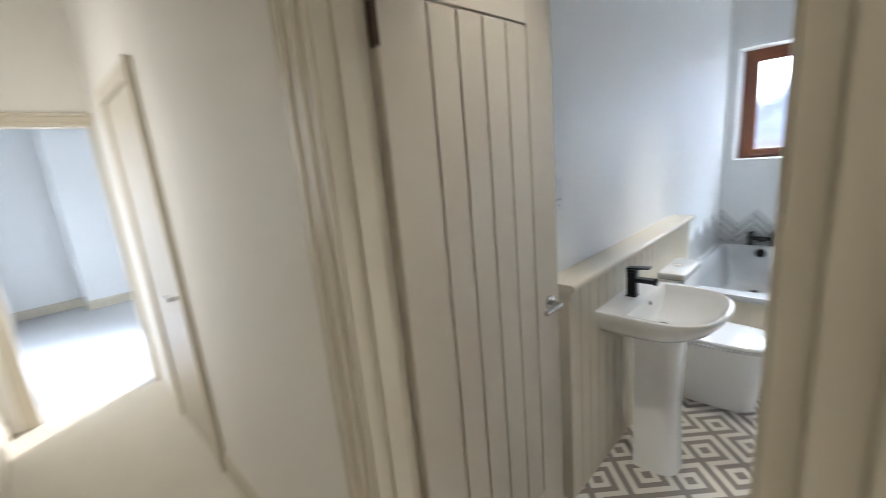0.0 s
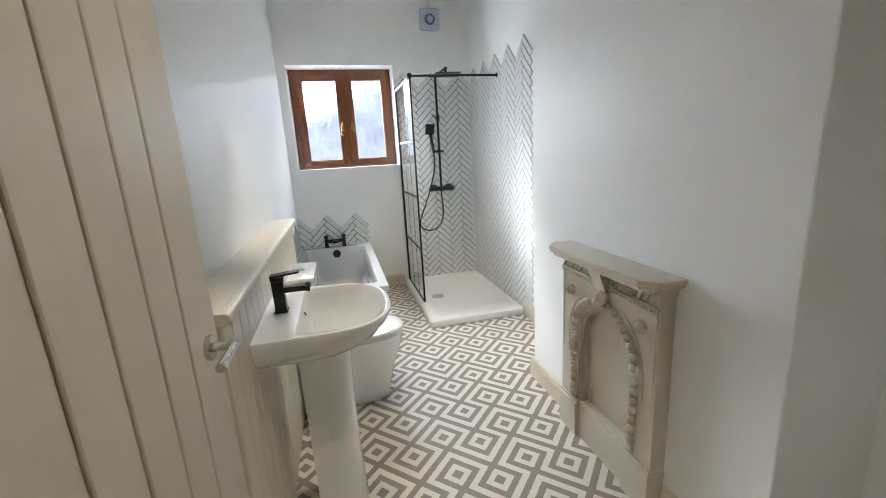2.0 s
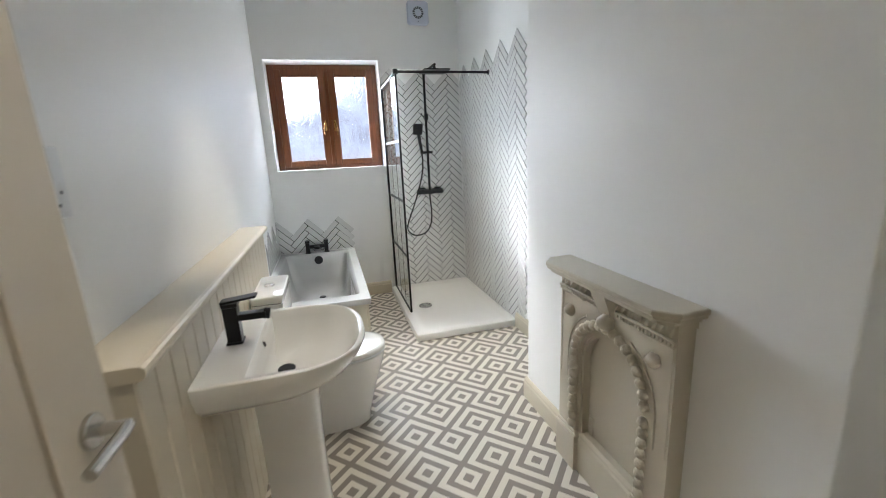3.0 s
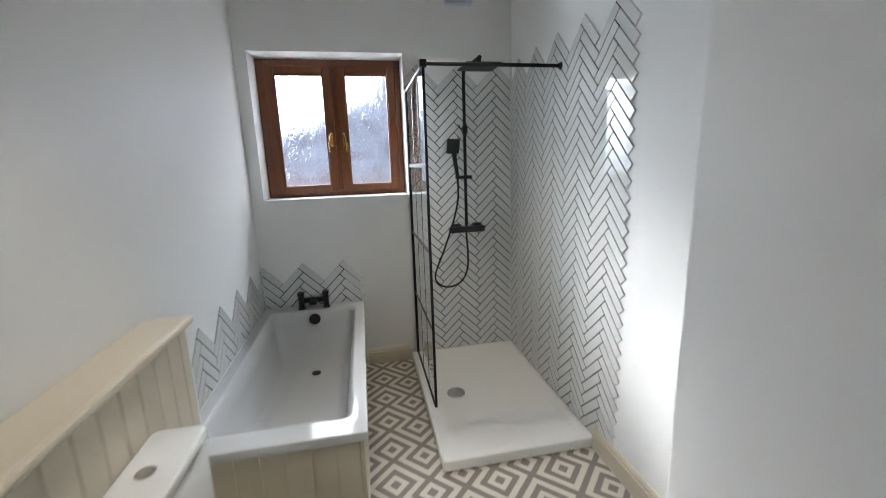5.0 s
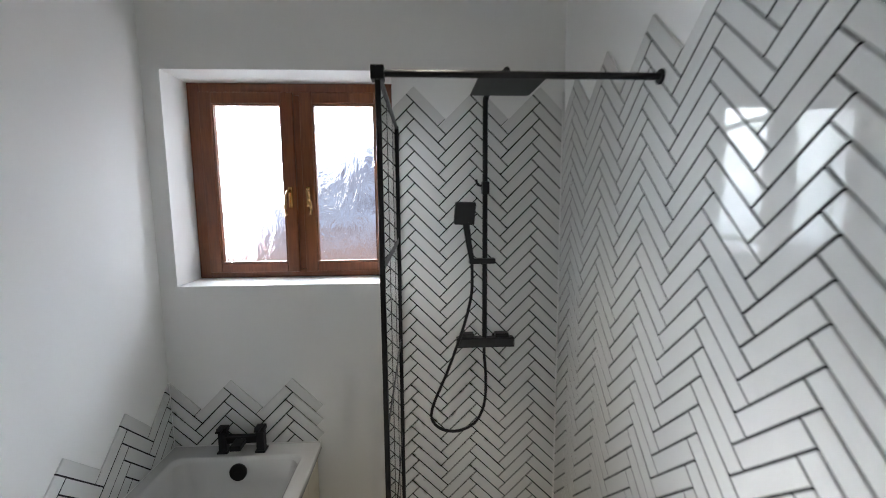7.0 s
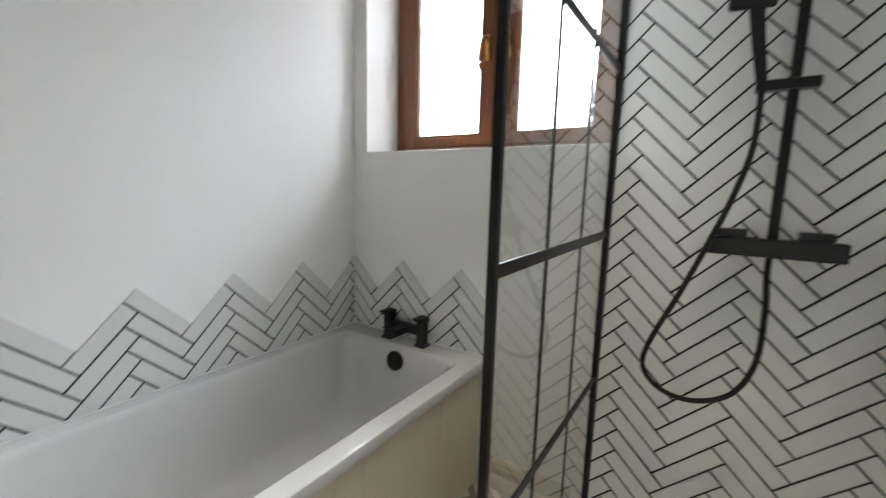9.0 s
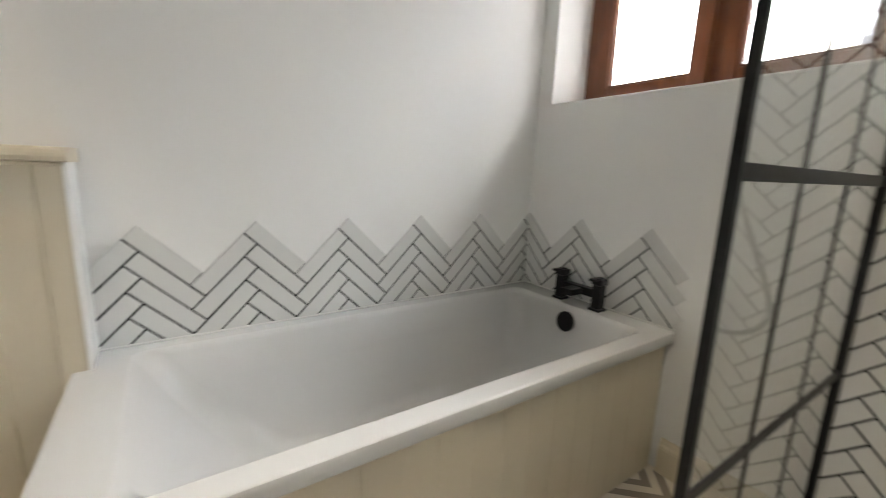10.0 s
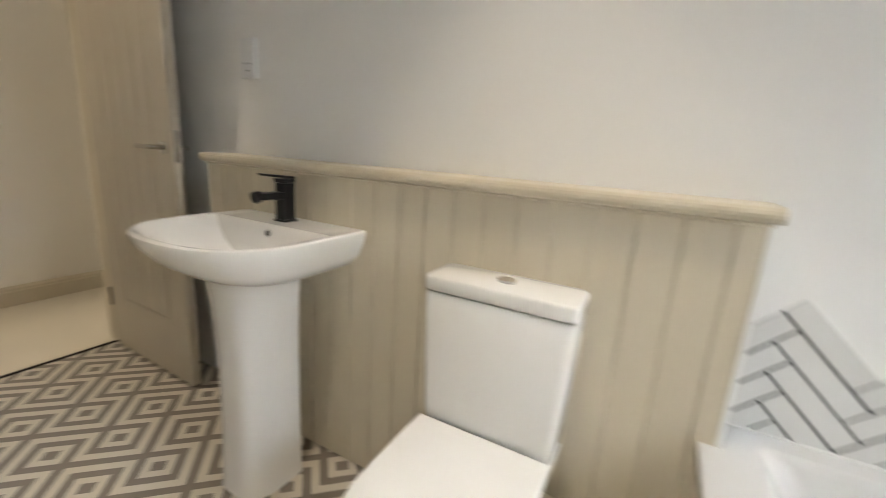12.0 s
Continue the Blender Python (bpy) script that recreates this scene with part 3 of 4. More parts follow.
def casement(x0, x1, hinge_left):
    z0, z1 = WZ0 + 0.030, WZ1 - 0.048
    ob = new("casement")
    ob.parent = window_1
    w = 0.063
    for n, a in (("stile", (x0, x0 + w, 0.200, 0.245, z0, z1)), ("stile", (x1 - w, x1, 0.200, 0.245, z0, z1)),
                 ("rail", (x0 + w, x1 - w, 0.202, 0.245, z1 - w + 0.004, z1)), ("rail", (x0 + w, x1 - w, 0.202, 0.245, z0, z0 + 0.05))):
        part(n, box_bm(*a, bevel=0.005), WOODGRAIN, ob)
    # inner bead round the pane
    bm = bmesh.new()
    gx0, gx1, gz0, gz1 = x0 + w, x1 - w, z0 + 0.05, z1 - w + 0.004
    for a in ((gx0, gx0 + 0.008, 0.208, 0.238, gz0, gz1), (gx1 - 0.008, gx1, 0.208, 0.238, gz0, gz1),
              (gx0 + 0.008, gx1 - 0.008, 0.209, 0.238, gz1 - 0.008, gz1), (gx0 + 0.008, gx1 - 0.008, 0.209, 0.238, gz0, gz0 + 0.008)):
        add_box(bm, *a)
    part("glazing_bead", bm, WOODGRAIN, ob)
    bm = bmesh.new()
    add_box(bm, gx0 + 0.002, gx1 - 0.002, 0.224, 0.230, gz0 + 0.002, gz1 - 0.002)
    pane = part("pane", bm, OBSCURE, ob, "rippled obscure glass pane")
    pane.visible_shadow = False
    hx = x1 - 0.030 if hinge_left else x0 + 0.030
    lean = -0.02 if hinge_left else 0.02
    bm = bmesh.new()
    add_box(bm, hx - 0.011, hx + 0.011, 0.190, 0.200, 1.775, 1.885, bevel=0.004)
    add_tube(bm, smooth_path([(hx, 0.192, 1.86), (hx, 0.165, 1.868), (hx + lean * 0.5, 0.155, 1.84), (hx + lean, 0.158, 1.77), (hx + lean * 0.7, 0.160, 1.735)], 5), 0.0075, 10)
    part("handle", bm, BRASS, ob, "brass cockspur handle", True)


casement(0.148, 0.628, True)
casement(0.662, 1.116, False)
structure("window_sill_1", box_bm(0.087, 1.158, -0.004, 0.214, 1.386, 1.3935, bevel=0.002), WALL, "white painted plaster window sill in the reveal", "sill")


# ---- boxing behind basin and toilet ----
BF = 0.128
boxing = thing("panelled_boxing", "cream tongue and groove wall boxing with a rounded shelf top", "boxing")
part("carcass", box_bm(0.001, BF - 0.012, -3.497, -1.668, 0.002, 1.070), CREAM, boxing)
part("end_panel", box_bm(0.001, BF - 0.001, -3.503, -3.497, 0.002, 1.070, bevel=0.001), CREAM, boxing)
part("corner_strip", box_bm(BF - 0.016, BF + 0.001, -1.668, -1.657, 0.002, 1.070, bevel=0.002), WALL, boxing, "white painted end strip")
part("end_panel", box_bm(0.001, BF - 0.016, -1.668, -1.660, 0.002, 1.070, bevel=0.001), WALL, boxing, "white painted end panel")
py = -3.497
while py < -1.675:
    w = min(0.0935, -1.668 - py)
    part("plank", box_bm(BF - 0.012, BF, py + 0.0002, py + w - 0.0002, 0.002, 1.070, bevel=0.0042, segments=1), CREAM, boxing)
    py += w
bm = bmesh.new()
prof = [(0.001, 1.070), (0.140, 1.070), (0.150, 1.074), (0.1555, 1.082), (0.1565, 1.089), (0.1545, 1.097), (0.148, 1.102), (0.138, 1.104), (0.001, 1.104)]
add_loft(bm, [[Vector((x, y, z)) for x, z in prof] for y in (-3.510, -1.652)])
part("shelf", bm, CREAM, boxing, "cream bullnosed shelf board")
bm = bmesh.new()
add_tube(bm, [(BF + 0.001, -3.497, 1.066), (BF + 0.001, -1.665, 1.066)], 0.005, 8)
part("scotia_bead", bm, CREAM, boxing)

pipe_box = thing("pipe_box", "low cream painted pipe casing between toilet and bath", "pipe casing")
part("casing_top", box_bm(BF + 0.001, 0.300, -2.03, -1.715, 0.222, 0.240, bevel=0.003), CREAM, pipe_box)
part("casing_front", box_bm(0.282, 0.298, -2.03, -1.715, 0.002, 0.2215), CREAM, pipe_box)
part("casing_side", box_bm(BF + 0.001, 0.2815, -2.03, -2.014, 0.002, 0.2215), CREAM, pipe_box)


# ---- bath ----
RIM = 0.552
bath = thing("bathtub", "white acrylic straight bathtub with cream panelled sides", "bathtub")
bm = bmesh.new()
rings = [rounded_rect(0.004, 0.752, -1.700, -0.004, 0.010, RIM - 0.042),
         rounded_rect(0.004, 0.755, -1.703, -0.004, 0.012, RIM - 0.036),
         rounded_rect(0.004, 0.755, -1.703, -0.004, 0.012, RIM - 0.008),
         rounded_rect(0.005, 0.7535, -1.7015, -0.005, 0.012, RIM - 0.0025),
         rounded_rect(0.008, 0.749, -1.697, -0.008, 0.012, RIM),
         rounded_rect(0.012, 0.744, -1.692, -0.012, 0.014, RIM),
         rounded_rect(0.056, 0.695, -1.590, -0.100, 0.040, RIM),
         rounded_rect(0.060, 0.690, -1.585, -0.105, 0.042, RIM - 0.0006),
         rounded_rect(0.065, 0.685, -1.579, -0.110, 0.046, RIM - 0.004),
         rounded_rect(0.069, 0.681, -1.573, -0.115, 0.048, RIM - 0.011),
         rounded_rect(0.076, 0.674, -1.562, -0.122, 0.056, RIM - 0.018),
         rounded_rect(0.090, 0.660, -1.500, -0.134, 0.065, RIM - 0.12),
         rounded_rect(0.112, 0.640, -1.400, -0.152, 0.085, RIM - 0.25),
         rounded_rect(0.135, 0.620, -1.310, -0.175, 0.100, RIM - 0.335),
         rounded_rect(0.165, 0.590, -1.250, -0.215, 0.110, RIM - 0.368),
         rounded_rect(0.210, 0.545, -1.180, -0.270, 0.100, RIM - 0.378),
         rounded_rect(0.330, 0.440, -0.90, -0.500, 0.050, RIM - 0.381)]
add_loft(bm, rings, cap_first=False)
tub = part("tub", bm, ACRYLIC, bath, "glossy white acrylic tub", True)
bm = bmesh.new()
add_disc_prism(bm, (0.379, -0.1335, 0.488), (0, -1, 0.12), 0.042, 0.011, bevel=0.003)
part("overflow", bm, BLACK, bath, "round matt black overflow cover")
bm = bmesh.new()
add_disc_prism(bm, (0.387, -0.40, RIM - 0.3785), (0, 0, 1), 0.031, 0.007, bevel=0.002)
part("drain", bm, BLACK, bath, "round matt black click waste")


def panel_boards(parent, p0, p1, fixed, axis, z0, z1, step=0.098):
    u = p0
    while u < p1 - 0.01:
        w = min(step, p1 - u)
        if axis == "y":
            a = (fixed - 0.012, fixed, u + 0.0002, u + w - 0.0002, z0, z1)
        else:
            a = (u + 0.0002, u + w - 0.0002, fixed, fixed + 0.012, z0, z1)
        part("panel_board", box_bm(*a, bevel=0.0006 if axis == "y" else 0.002, segments=1), CREAM, parent)
        u += w


panel_boards(bath, -1.678, -0.022, 0.735, "y", 0.004, RIM - 0.043)
panel_boards(bath, 0.130, 0.735, -1.690, "x", 0.004, RIM - 0.043)
part("panel_backing", box_bm(0.10, 0.722, -1.677, -0.022, 0.004, 0.10), CREAM, bath)
part("seal_strip", box_bm(0.0, 0.010, -1.66, -0.004, RIM - 0.001, RIM + 0.006, bevel=0.002), SEALANT, bath)
part("seal_strip", box_bm(0.010, 0.750, -0.010, 0.0, RIM - 0.001, RIM + 0.006, bevel=0.002), SEALANT, bath)

bath_tap = thing("bath_mixer_tap", "matt black bridge bath filler tap on the bath rim", "tap")
for tx in (0.283, 0.468):
    bm = bmesh.new()
    add_box(bm, tx - 0.026, tx + 0.026, -0.088, -0.036, RIM, RIM + 0.010, bevel=0.002)
    add_box(bm, tx - 0.019, tx + 0.019, -0.081, -0.043, RIM + 0.009, RIM + 0.105, bevel=0.003)
    part("pillar", bm, BLACK, bath_tap)
    bm = bmesh.new()
    add_box(bm, tx - 0.023, tx + 0.023, -0.085, -0.039, RIM + 0.107, RIM + 0.132, bevel=0.003)
    add_box(bm, tx - 0.012, tx + 0.012, -0.118, -0.05, RIM + 0.127, RIM + 0.137, bevel=0.002)
    part("lever", bm, BLACK, bath_tap)
part("bridge", box_bm(0.302, 0.449, -0.079, -0.045, RIM + 0.050, RIM + 0.084, bevel=0.003), BLACK, bath_tap)
bm = bmesh.new()
add_box(bm, 0.350, 0.402, -0.150, -0.078, RIM + 0.052, RIM + 0.078, bevel=0.003)
part("spout", bm, BLACK, bath_tap)


# ---- basin ----
BY, BZ = -2.975, 0.905
basin = thing("pedestal_basin", "white ceramic D-shaped washbasin on a full pedestal", "washbasin")
bm = bmesh.new()
xb = BF + 0.002
rings = [d_shape(xb, 0.40, BY, 0.085, BZ - 0.165), d_shape(xb, 0.445, BY, 0.150, BZ - 0.155), d_shape(xb, 0.51, BY, 0.215, BZ - 0.128),
         d_shape(xb, 0.575, BY, 0.262, BZ - 0.085), d_shape(xb, 0.612, BY, 0.281, BZ - 0.040), d_shape(xb, 0.625, BY, 0.288, BZ - 0.012),
         d_shape(xb, 0.624, BY, 0.288, BZ - 0.004), d_shape(xb, 0.619, BY, 0.284, BZ),
         d_shape(0.268, 0.606, BY, 0.268, BZ), d_shape(0.272, 0.601, BY, 0.262, BZ - 0.005),
         d_shape(0.280, 0.585, BY, 0.245, BZ - 0.030), d_shape(0.286, 0.548, BY, 0.205, BZ - 0.078), d_shape(0.294, 0.485, BY, 0.140, BZ - 0.116),
         d_shape(0.306, 0.400, BY, 0.060, BZ - 0.131), d_shape(0.325, 0.362, BY, 0.020, BZ - 0.134)]
add_loft(bm, rings)
part("bowl", bm, CERAMIC, basin, "glossy white ceramic bowl with a tap deck", True)
bm = bmesh.new()
rings = [d_shape(xb0, xf, BY, hw, z, 0.30, 3.0) for xb0, xf, hw, z in ((0.252, 0.452, 0.116, 0.002), (0.252, 0.448, 0.113, 0.02),
         (0.250, 0.440, 0.107, 0.25), (0.248, 0.438, 0.106, 0.50), (0.246, 0.446, 0.110, 0.68), (0.244, 0.460, 0.120, 0.775))]
add_loft(bm, rings)
part("pedestal", bm, CERAMIC, basin, "tall white ceramic pedestal", True)
bm = bmesh.new()
add_disc_prism(bm, (0.343, BY, BZ - 0.135), (0, 0, 1), 0.030, 0.012, bevel=0.003)
part("waste_plug", bm, BLACK, basin, "round matt black waste plug")
bm = bmesh.new()
add_disc_prism(bm, (0.276, BY + 0.012, BZ - 0.030), (1, 0, 0.35), 0.013, 0.006, bevel=0.002)
part("overflow_ring", bm, CHROME, basin, "small chrome overflow ring")
bm = bmesh.new()
# dark disc stands in for the shade inside the overflow hole
add_disc_prism(bm, (0.2825, BY + 0.012, BZ - 0.028), (1, 0, 0.35), 0.0085, 0.001)
part("overflow_hole", bm, DARKGAP, basin)

basin_tap = thing("basin_mixer_tap", "matt black square waterfall mixer tap on the basin", "tap")
bm = bmesh.new()
add_box(bm, 0.172, 0.224, BY - 0.026, BY + 0.026, BZ, BZ + 0.008, bevel=0.002)
add_loft(bm, [[Vector((x, y, z)) for x, y in ((x0, BY - 0.021), (x1, BY - 0.021), (x1, BY + 0.021), (x0, BY + 0.021))] for x0, x1, z in ((0.177, 0.220, BZ + 0.008), (0.175, 0.219, BZ + 0.128))])
part("body", bm, BLACK, basin_tap)
bm = bmesh.new()
add_box(bm, 0.212, 0.305, BY - 0.020, BY + 0.020, BZ + 0.078, BZ + 0.100, bevel=0.003)
part("spout", bm, BLACK, basin_tap)
bm = bmesh.new()
add_tube(bm, [(0.297, BY, BZ + 0.090), (0.316, BY, BZ + 0.086)], 0.0185, 14)
part("spout_mouth", bm, BLACK, basin_tap)
bm = bmesh.new()
add_loft(bm, [[Vector((x, y, z)) for x, y in ((x0, BY - 0.023), (x1, BY - 0.023), (x1, BY + 0.023), (x0, BY + 0.023))] for x0, x1, z in ((0.174, 0.222, BZ + 0.130), (0.173, 0.223, BZ + 0.142))])
top = [(0.172, BZ + 0.142), (0.282, BZ + 0.153), (0.282, BZ + 0.160), (0.172, BZ + 0.150)]
add_loft(bm, [[Vector((x, y, z)) for x, z in top] for y in (BY - 0.022, BY + 0.022)])
part("lever", bm, BLACK, basin_tap)


# ---- toilet ----
TY = -2.178
toilet = thing("toilet", "white close-coupled toilet with the lid down", "toilet")
bm = bmesh.new()


def slab(x0, x1, hw, z, r=0.022):
    return rounded_rect(x0, x1, TY - hw, TY + hw, r, z, 5)


add_loft(bm, [slab(0.140, 0.272, 0.178, 0.445), slab(0.134, 0.276, 0.182, 0.47), slab(0.131, 0.279, 0.190, 0.64), slab(0.131, 0.280, 0.193, 0.814), slab(0.133, 0.278, 0.191, 0.817)])
part("cistern", bm, CERAMIC, toilet, "white ceramic cistern", True)
bm = bmesh.new()
add_loft(bm, [slab(0.131, 0.281, 0.194, 0.8215), slab(0.130, 0.283, 0.196, 0.824), slab(0.130, 0.284, 0.197, 0.852), slab(0.132, 0.282, 0.195, 0.857), slab(0.136, 0.278, 0.191, 0.860)])
# dark block paints the shade in the open gap under the lid
part("lid_gap_shade", box_bm(0.14, 0.270, TY - 0.185, TY + 0.185, 0.816, 0.823), DARKGAP, toilet)
part("cistern_lid", bm, CERAMIC, toilet, "white ceramic cistern lid", True)
bm = bmesh.new()
add_disc_prism(bm, (0.200, TY, 0.859), (0, 0, 1), 0.024, 0.007, bevel=0.002)
part("flush_button", bm, CHROME, toilet, "round chrome dual flush button", True)
bm = bmesh.new()
rings = [d_shape(0.135, 0.655, TY, 0.125, 0.002, 0.5, 2.8), d_shape(0.135, 0.660, TY, 0.127, 0.05, 0.5, 2.8), d_shape(0.135, 0.700, TY, 0.142, 0.20, 0.5, 2.7),
         d_shape(0.135, 0.745, TY, 0.166, 0.33, 0.48, 2.6), d_shape(0.135, 0.765, TY, 0.180, 0.395, 0.46, 2.5), d_shape(0.135, 0.768, TY, 0.182, 0.418, 0.46, 2.5), d_shape(0.140, 0.760, TY, 0.176, 0.422, 0.46, 2.5)]
add_loft(bm, rings)
part("pan", bm, CERAMIC, toilet, "white ceramic back-to-wall pan", True)
bm = bmesh.new()
add_loft(bm, [d_shape(0.285, 0.762, TY, 0.178, 0.4235, 0.36, 2.5), d_shape(0.284, 0.770, TY, 0.184, 0.427, 0.36, 2.5), d_shape(0.284, 0.770, TY, 0.184, 0.436, 0.36, 2.5)])
part("seat_ring", bm, PLASTIC, toilet, "", True)
bm = bmesh.new()
add_loft(bm, [d_shape(0.284, 0.768, TY, 0.182, 0.4375, 0.36, 2.5), d_shape(0.283, 0.773, TY, 0.186, 0.441, 0.36, 2.5), d_shape(0.283, 0.773, TY, 0.186, 0.452, 0.36, 2.5), d_shape(0.286, 0.766, TY, 0.180, 0.460, 0.36, 2.5), d_shape(0.30, 0.74, TY, 0.155, 0.463, 0.36, 2.5)])
part("seat_lid", bm, CERAMIC, toilet, "white wrap-over soft-close lid", True)


# ---- shower ----
tray = thing("shower_tray", "low white rectangular shower tray with raised edge", "shower tray")
bm = bmesh.new()
add_loft(bm, [rounded_rect(1.123, RX - 0.004, -1.361, -0.004, 0.02, 0.002), rounded_rect(1.123, RX - 0.004, -1.361, -0.004, 0.02, 0.052), rounded_rect(1.127, RX - 0.006, -1.357, -0.006, 0.02, 0.058), rounded_rect(1.133, RX - 0.010, -1.351, -0.010, 0.022, 0.060),
              rounded_rect(1.175, RX - 0.050, -1.305, -0.050, 0.05, 0.060), rounded_rect(1.195, RX - 0.068, -1.285, -0.068, 0.06, 0.050), rounded_rect(1.24, RX - 0.10, -1.22, -0.10, 0.07, 0.046), rounded_rect(1.30, 1.40, -0.75, -0.64, 0.03, 0.041)])
part("basin_slab", bm, STONE_RESIN, tray, "matt white tray body", True)
bm = bmesh.new()
add_disc_prism(bm, (1.347, -0.692, 0.041), (0, 0, 1), 0.064, 0.010, bevel=0.003)
part("drain_cover", bm, CHROME, tray, "round chrome drain cover", True)

SX = 1.178
screen = thing("shower_screen", "clear glass shower screen with black grid bars", "shower screen")
bm = bmesh.new()
add_box(bm, SX - 0.004, SX + 0.004, -0.846, -0.012, 0.066, 2.155)
glass = part("glass_panel", bm, CLEAR, screen, "clear safety glass")
glass.visible_shadow = False
part("edge_bar", box_bm(SX - 0.008, SX + 0.008, -0.857, -0.842, 0.061, 2.163, bevel=0.002), BLACK, screen)
part("wall_channel", box_bm(SX - 0.013, SX + 0.013, -0.034, -0.009, 0.061, 2.163, bevel=0.002), BLACK, screen)
part("top_bar", box_bm(SX - 0.010, SX + 0.010, -0.842, -0.034, 2.145, 2.163, bevel=0.002), BLACK, screen)
part("bottom_bar", box_bm(SX - 0.010, SX + 0.010, -0.842, -0.034, 0.061, 0.075, bevel=0.002), BLACK, screen)
for bz in (0.595, 1.098, 1.612):
    part("cross_bar", box_bm(SX - 0.0055, SX + 0.0055, -0.842, -0.034, bz - 0.0125, bz + 0.0125, bevel=0.001), BLACK, screen)
for by_ in (-0.600, -0.335):
    part("vertical_bar", box_bm(SX - 0.0050, SX + 0.0050, by_ - 0.007, by_ + 0.007, 0.075, 2.145, bevel=0.001), BLACK, screen)
bm = bmesh.new()
add_tube(bm, [(SX, -0.846, 2.163), (RX - 0.004, -0.846, 2.160)], 0.0105, 14)
part("support_arm", bm, BLACK, screen, "matt black stabilising bar", True)
bm = bmesh.new()
add_disc_prism(bm, (RX - 0.002, -0.846, 2.160), (-1, 0, 0), 0.022, 0.014, bevel=0.003)
part("wall_flange", bm, BLACK, screen)
part("clamp", box_bm(SX - 0.019, SX + 0.019, -0.866, -0.826, 2.143, 2.182, bevel=0.003), BLACK, screen)

shower = thing("shower_mixer", "matt black square shower column with overhead and hand shower", "shower")
VX, VZ = 1.604, 1.098
part("valve_bar", box_bm(1.462, 1.752, -0.098, -0.054, VZ - 0.024, VZ + 0.024, bevel=0.004), BLACK, shower)
for kx in (1.515, 1.690):
    part("control_knob", box_bm(kx - 0.034, kx + 0.034, -0.100, -0.052, VZ + 0.027, VZ + 0.047, bevel=0.004), BLACK, shower)
for kx in (1.530, 1.680):
    bm = bmesh.new()
    add_disc_prism(bm, (kx, -0.009, VZ), (0, -1, 0), 0.030, 0.010)
    add_tube(bm, [(kx, -0.009, VZ), (kx, -0.058, VZ)], 0.014, 12)
    part("wall_union", bm, BLACK, shower)
bm = bmesh.new()
add_tube(bm, smooth_path([(VX, -0.075, VZ + 0.02), (VX, -0.075, 1.7), (VX, -0.075, 2.235), (VX + 0.002, -0.082, 2.275), (VX + 0.006, -0.11, 2.295), (VX + 0.02, -0.25, 2.305), (VX + 0.034, -0.40, 2.312)], 6), 0.0125, 12)
part("riser_rail", bm, BLACK, shower, "slim black riser with a curved arm", True)
bm = bmesh.new()
add_tube(bm, [(VX + 0.032, -0.385, 2.315), (VX + 0.032, -0.385, 2.262)], 0.014, 12)
add_loft(bm, [rounded_rect(VX - 0.093, VX + 0.157, -0.510, -0.260, 0.015, z) for z in (2.248, 2.256)] + [rounded_rect(VX - 0.02, VX + 0.084, -0.437, -0.333, 0.015, 2.264)])
part("overhead_rose", bm, BLACK, shower, "thin square matt black overhead rose")
bm = bmesh.new()
add_box(bm, VX - 0.016, VX + 0.018, -0.100, -0.055, 1.835, 1.895, bevel=0.003)
add_tube(bm, [(VX, -0.058, 1.865), (VX, -0.008, 1.865)], 0.012, 10)
add_tube(bm, smooth_path([(VX - 0.014, -0.078, 1.875), (VX - 0.036, -0.078, 1.880), (VX - 0.044, -0.078, 1.905)], 4), 0.006, 8)
part("wall_bracket", bm, BLACK, shower)
part("slider_bracket", box_bm(VX - 0.078, VX + 0.050, -0.098, -0.056, 1.497, 1.523, bevel=0.004), BLACK, shower)
hand = new("hand_shower")
hand.parent = shower
bm = bmesh.new()
add_box(bm, -0.050, 0.050, -0.014, 0.012, -0.055, 0.055, bevel=0.008)
ob = part("spray_head", bm, BLACK, hand, "square matt black spray head")
ob.matrix_basis = pose(VX - 0.104, -0.125, 1.745, 14, 2, 6)
bm = bmesh.new()
add_loft(bm, [[Vector((cx + sx * w, cy + sy * w * 0.8, z)) for sx, sy in ((-1, -1), (1, -1), (1, 1), (-1, 1))] for cx, cy, z, w in ((VX - 0.066, -0.088, 1.515, 0.012), (VX - 0.082, -0.098, 1.60, 0.014), (VX - 0.098, -0.115, 1.70, 0.016))])
part("grip", bm, BLACK, hand)
bm = bmesh.new()
hose = [(VX - 0.066, -0.088, 1.515), (VX - 0.064, -0.090, 1.44), (VX - 0.070, -0.098, 1.34), (VX - 0.100, -0.112, 1.22), (VX - 0.140, -0.116, 1.10), (VX - 0.195, -0.112, 0.95), (VX - 0.262, -0.100, 0.78),
        (VX - 0.268, -0.096, 0.70), (VX - 0.215, -0.092, 0.645), (VX - 0.130, -0.090, 0.635), (VX - 0.045, -0.088, 0.68), (VX + 0.000, -0.084, 0.78), (VX + 0.006, -0.080, 0.92), (VX - 0.001, -0.078, 1.02), (VX - 0.002, -0.077, VZ - 0.02)]
add_tube(bm, smooth_path(hose, 6), 0.0075, 10)
part("hose", bm, RUBBER, shower, "black flexible shower hose", True)

